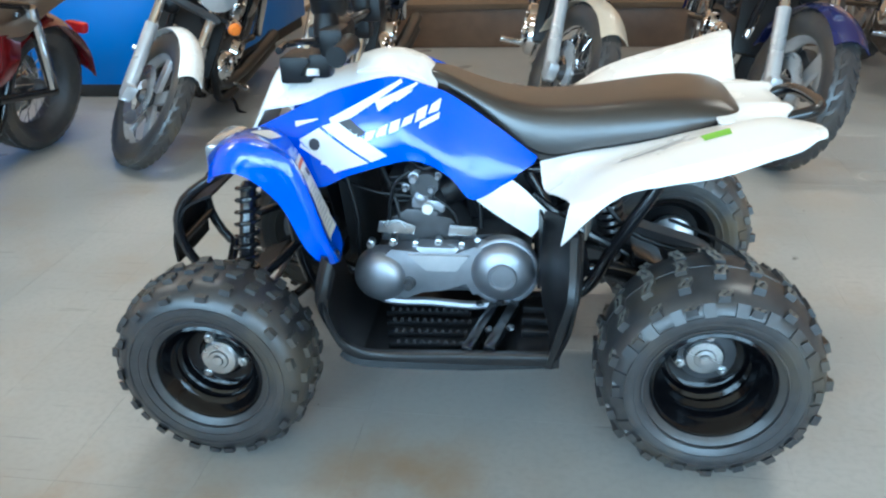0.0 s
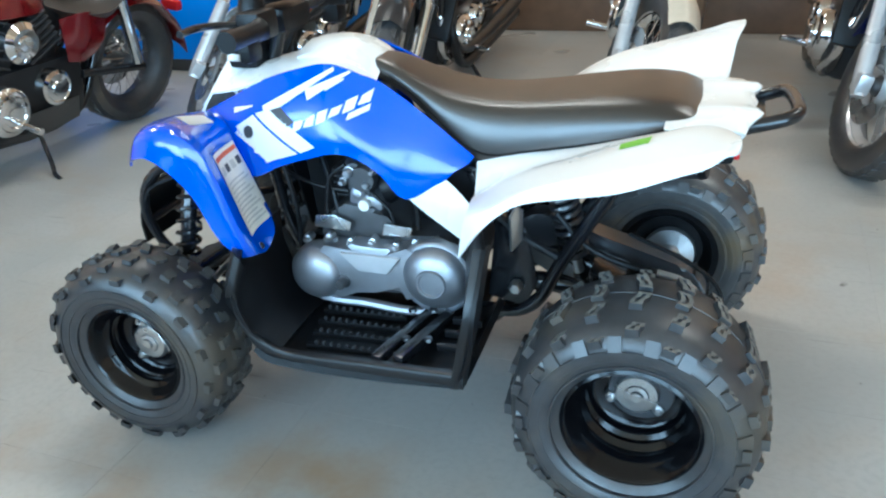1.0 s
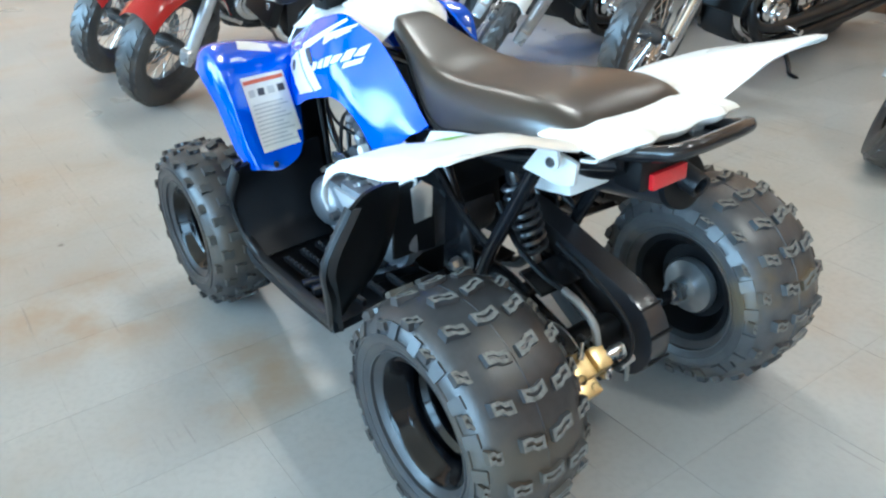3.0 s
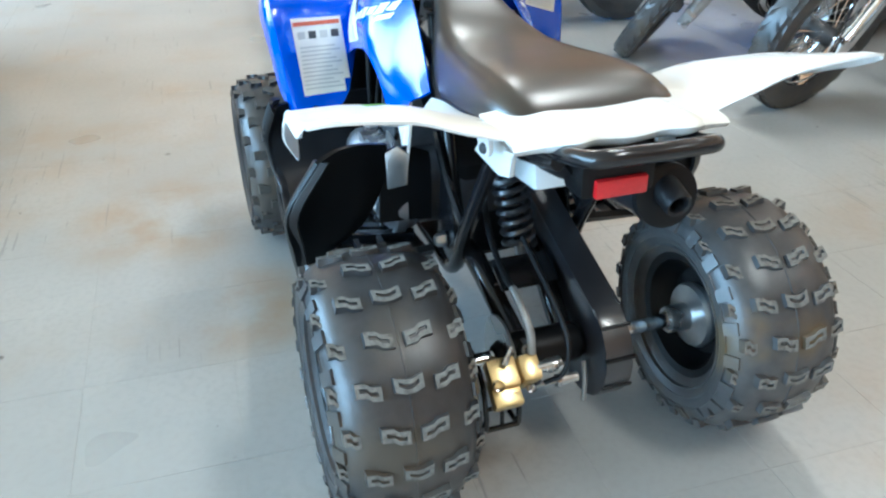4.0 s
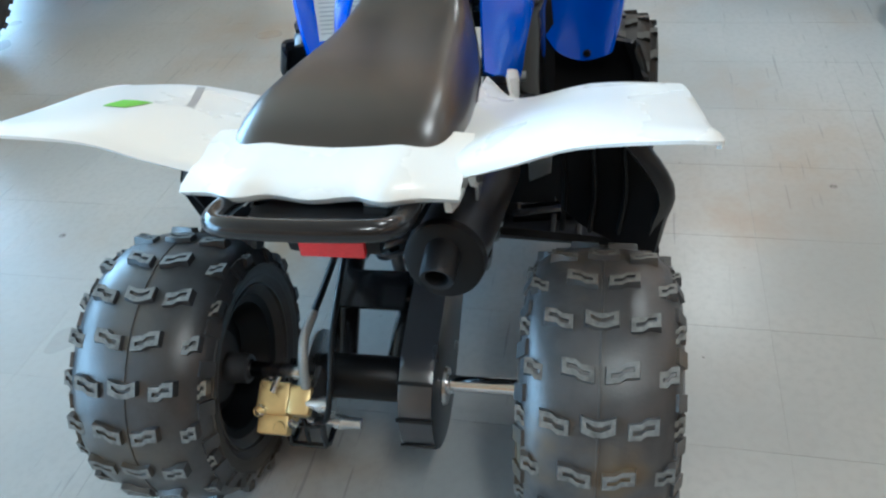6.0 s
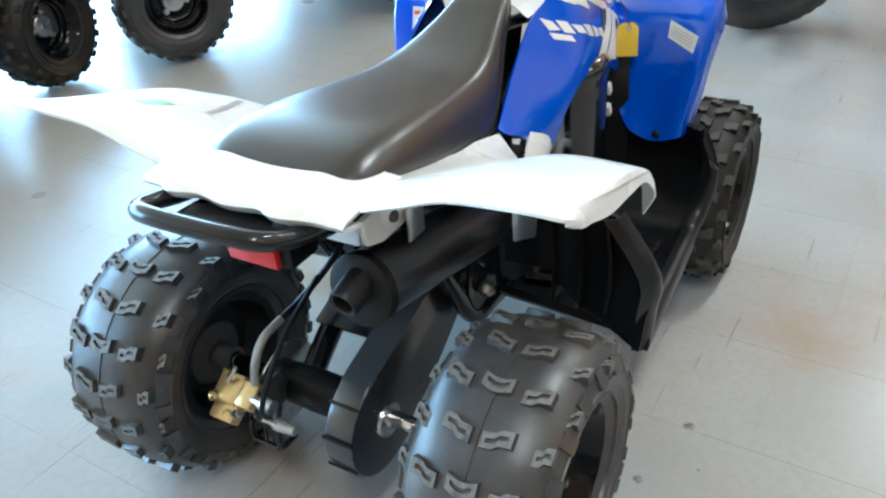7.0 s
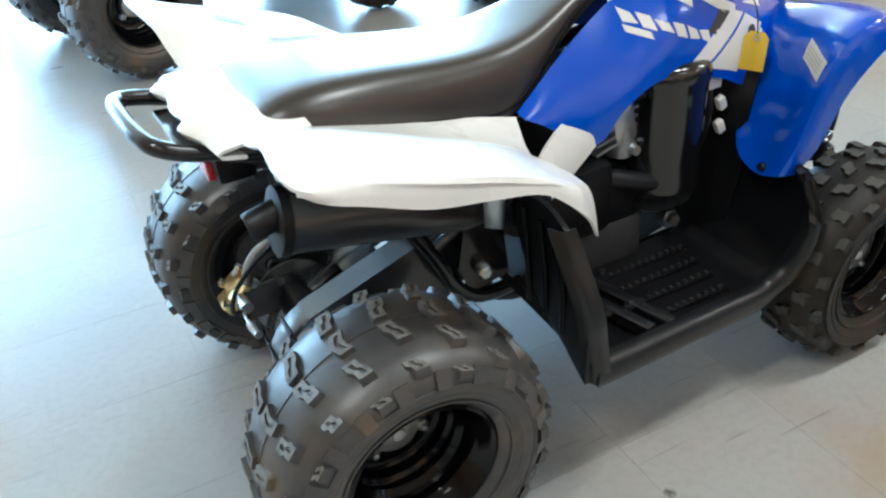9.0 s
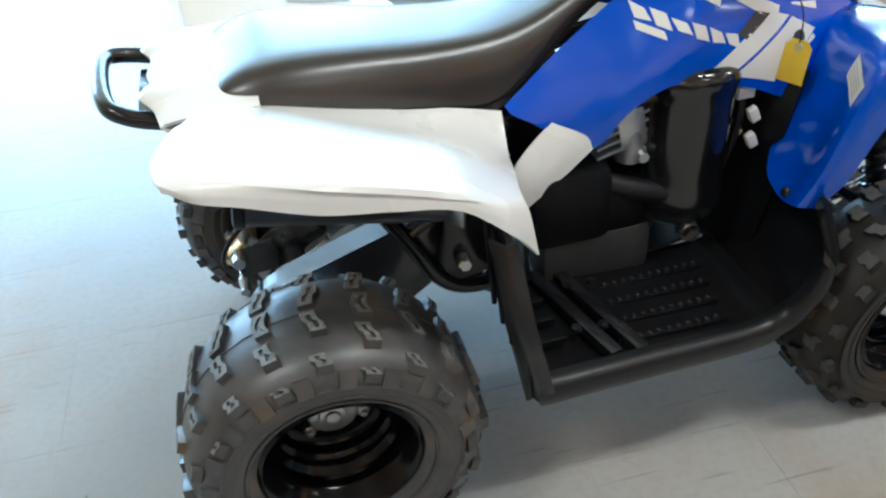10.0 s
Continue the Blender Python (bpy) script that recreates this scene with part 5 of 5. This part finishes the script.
        P("header_pipe", tube([(s * .05, .56, .56), (s * .09, .47, .44), (s * .11, .50, .28), (s * .12, .62, .20)], .019, 12), CHROME, "", eng)
    P("air_cover", lathe([(0, .055), (.03, .054), (.034, .046), (.06, .05), (.085, .03), (.09, 0)], pose(.10, .82, .62 + dz * .6, 0, 0, -90), 30), CHROME, "chrome air cleaner cover", eng)
    for s, z in ((1, .27), (1, .20)) if not cruiser else ((-1, .27), (-1, .20)):
        P("exhaust", tube([(s * .08, .58, .52), (s * .16, .50, .34), (s * .19, .62, z), (s * .20, 1.0, z), (s * .21, 1.70, z + .05)], [.018, .020, .022, .030, .036, .036], 14), CHROME if cruiser else TITAN, "chrome exhaust pipe" if cruiser else "dark exhaust pipe")
    P("fuel_tank", sheet([[(u * w, y, z - d * abs(u) ** 2.2) for u in (-1, -.75, -.4, 0, .4, .75, 1)] for y, z, w, d in ((y, z + dz, w, d) for y, z, w, d in ((.42, .88, .06, .10), (.50, .96, .12, .16), (.65, .985, .155, .20), (.82, .96, .15, .19), (.95, .90, .11, .14), (1.02, .86, .06, .06)))], .006, 4), paint, "painted fuel tank")
    st = [(y, z + dz, w) for y, z, w in [(.98, .84, .10), (1.08, .80, .14), (1.25, .78, .17), (1.40, .83, .15), (1.60, .86, .12), (1.78, .87, .08)]]
    P("seat", sheet([[(u * w, y, z - .07 * abs(u) ** 3) for u in (-1, -.6, 0, .6, 1)] for y, z, w in st], .05, 4), VINYL, "black vinyl saddle")
    for s in (-1, 1):
        P("side_cover", sheet([[(s * .135, 1.00, .72 + dz), (s * .15, 1.12, .73 + dz), (s * .13, 1.26, .70 + dz)], [(s * .155, 1.00, .62 + dz), (s * .165, 1.10, .60 + dz), (s * .145, 1.22, .60 + dz)], [(s * .14, 1.02, .54 + dz), (s * .15, 1.08, .53 + dz), (s * .14, 1.16, .54 + dz)]], .006, 4), paint)
        P("rear_shock", rod((s * .15, wheelbase - .06, R + .04), (s * .13, wheelbase - .14, .70), .026, 12), CHROME)
    rr = R + .04
    P("rear_fender", sheet([[(u * W * .9, wheelbase + rr * math.cos(a), R + rr * math.sin(a) - .05 * abs(u) ** 2) for u in (-1, -.6, 0, .6, 1)] for a in (radians(v) for v in (150, 120, 90, 60, 30, 5))], .005, 3), paint, "painted rear mudguard")
    P("tail_lamp", box((.10, .05, .05), pose(0, wheelbase + .36, R + .20), .012), RED_LENS)
    L = Matrix.Rotation(radians(lean), 4, "Y")
    foot = L.inverted() @ Vector((.30, .74, .012))
    P("side_stand", tube([(.14, .82, .20), foot + Vector((-.03, .02, .03)), foot, foot + Vector((.05, -.02, 0))], .010, 8, 3), PAINT, "black side stand")
    return root


def park(m, x, y, turn, lean):
    m.matrix_world = pose(x, y, 0, 0, 0, turn) @ pose(0, 0, 0, 0, lean, 0)
    return m


LEAN = 11
g = "row of parked motorcycles"
tagged(park(motorcycle("motorcycle", GRAPHITE, WHITE, SILVERP, 5, SILVERP, 23, 34, W=.09, fork_spread=.115), -2.20, 1.38, 8, 23), "black motorcycle with a white front mudguard and cast wheels", "motorcycle", g)
tagged(park(motorcycle("motorcycle", GRAPHITE, GRAPHITE, CHROME, 0, CHROME, LEAN, 12), -1.40, 1.58, 4, LEAN), "black motorcycle with chrome fork legs and wire wheels", "motorcycle", g)
tagged(park(motorcycle("motorcycle", GRAPHITE, BEIGE, CHROME, 0, SILVERP, LEAN, 24), -0.37, 1.73, 3, LEAN), "black motorcycle with a pale beige front mudguard", "motorcycle", g)
tagged(park(motorcycle("motorcycle", NAVY, NAVY, SILVERP, 3, SILVERP, LEAN, 12, W=.12), 0.50, 1.48, 3, LEAN), "navy blue motorcycle with three-spoke silver wheels", "motorcycle", g)
tagged(park(motorcycle("motorcycle", GRAPHITE, GRAPHITE, SILVERP, 5, CHROME, LEAN, 20), 1.45, 1.85, 4, LEAN), "black motorcycle with chrome fork legs", "motorcycle", g)
tagged(park(motorcycle("cruiser_motorcycle", MAROON, SCARLET, DARKALLOY, 0, SILVERP, LEAN, 36, wheelbase=1.48, R=.30, W=.12, cruiser=True), -2.85, 0.08, -3, LEAN), "maroon cruiser motorcycle with chrome engine covers and red mudguard", "motorcycle", g)
tagged(park(motorcycle("cruiser_motorcycle", MAROON, SCARLET, DARKALLOY, 0, SILVERP, LEAN, 36, wheelbase=1.48, R=.30, W=.12, cruiser=True), -3.62, 0.07, -3, LEAN), "red cruiser motorcycle with a red front mudguard", "motorcycle", g)

# ---- display stands behind the motorcycles ----
stand = empty("display_stand", pose(-4.6, 3.5, 0), "blue laminate display stand with a brown carpet top", "display stand")
part("body", box((4.4, 2.2, .50), pose(0, 0, .33), .004), COUNTER, stand)
part("kickboard", box((4.36, 2.12, .10), pose(0, 0, .04), .002), KICK, stand)
part("carpet_top", box((4.44, 2.24, .03), pose(0, 0, .594), .006), WOODTOP, stand)
low = empty("display_platform", pose(1.4, 4.8, 0), "low brown carpeted display platform", "display stand")
part("body", box((6.96, 2.16, .25), pose(0, 0, .125), .004), BROWN, low)
part("carpet_top", box((7.0, 2.2, .04), pose(0, 0, .27), .008), WOODTOP, low)
tagged(park(motorcycle("motorcycle", GRAPHITE, GRAPHITE, SILVERP, 5, SILVERP, 8, 10), -3.55, 3.05, 70, 8), "black motorcycle standing on the blue display stand", "motorcycle", g).matrix_world = pose(-3.55, 3.05, .61, 0, 0, 78) @ pose(0, 0, 0, 0, 8, 0)

# ---- further quad bikes by the window ----
red = quad_bike("quad_bike", SCARLET, WHITE)
red.matrix_world = pose(.03, -2.58, 0, 0, 0, 13) @ Matrix.Scale(1.18, 4)
tagged(red, "red and white quad bike parked by the window", "quad bike", "quad bikes by the window")
black = quad_bike("quad_bike", GRAPHITE, GRAPHITE)
black.matrix_world = pose(-2.88, -1.93, 0, 0, 0, 150) @ Matrix.Scale(1.18, 4)
tagged(black, "black quad bike with knobbly tyres parked by the window", "quad bike", "quad bikes by the window")


# ---- floor ----
TILE, OX, OY = 0.305, 0.0375, 0.1925
floor = tagged(part("floor", box((15.4, 12.9, 0.2), pose(-1.5, 0.25, -0.1006), 0), GROUT, smooth=False), kind="structure")


def tile_bm(bm, x, y, w=TILE):
    g, e = 0.0002, 0.0002
    lo = [bm.verts.new((x + sx * (w / 2 - g), y + sy * (w / 2 - g), -0.0012)) for sx, sy in ((-1, -1), (1, -1), (1, 1), (-1, 1))]
    hi = [bm.verts.new((x + sx * (w / 2 - g - e), y + sy * (w / 2 - g - e), 0.0)) for sx, sy in ((-1, -1), (1, -1), (1, 1), (-1, 1))]
    bm.faces.new(hi)
    for k in range(4):
        bm.faces.new((lo[k], lo[(k + 1) % 4], hi[(k + 1) % 4], hi[k]))


bm = bmesh.new()
tile_bm(bm, 0, 0)
first = part("tile", bm, VTILE, floor, smooth=False)
spare = bmesh.new()
taken = False
for i in range(-29, 20):
    for j in range(-20, 22):
        x, y = OX + i * TILE, OY + j * TILE
        if not (-8.9 < x < 5.9 and -5.9 < y < 6.4):
            continue
        if -2.3 < x < 1.9 and -2.35 < y < 2.0:
            ob = first if not taken else new("tile", first.data)
            ob.parent, ob.location = floor, (x, y, 0)
            taken = True
        else:
            tile_bm(spare, x, y)
rest = part("far_tiles", spare, VTILE, floor, smooth=False)
tagged(rest, kind="stuff")
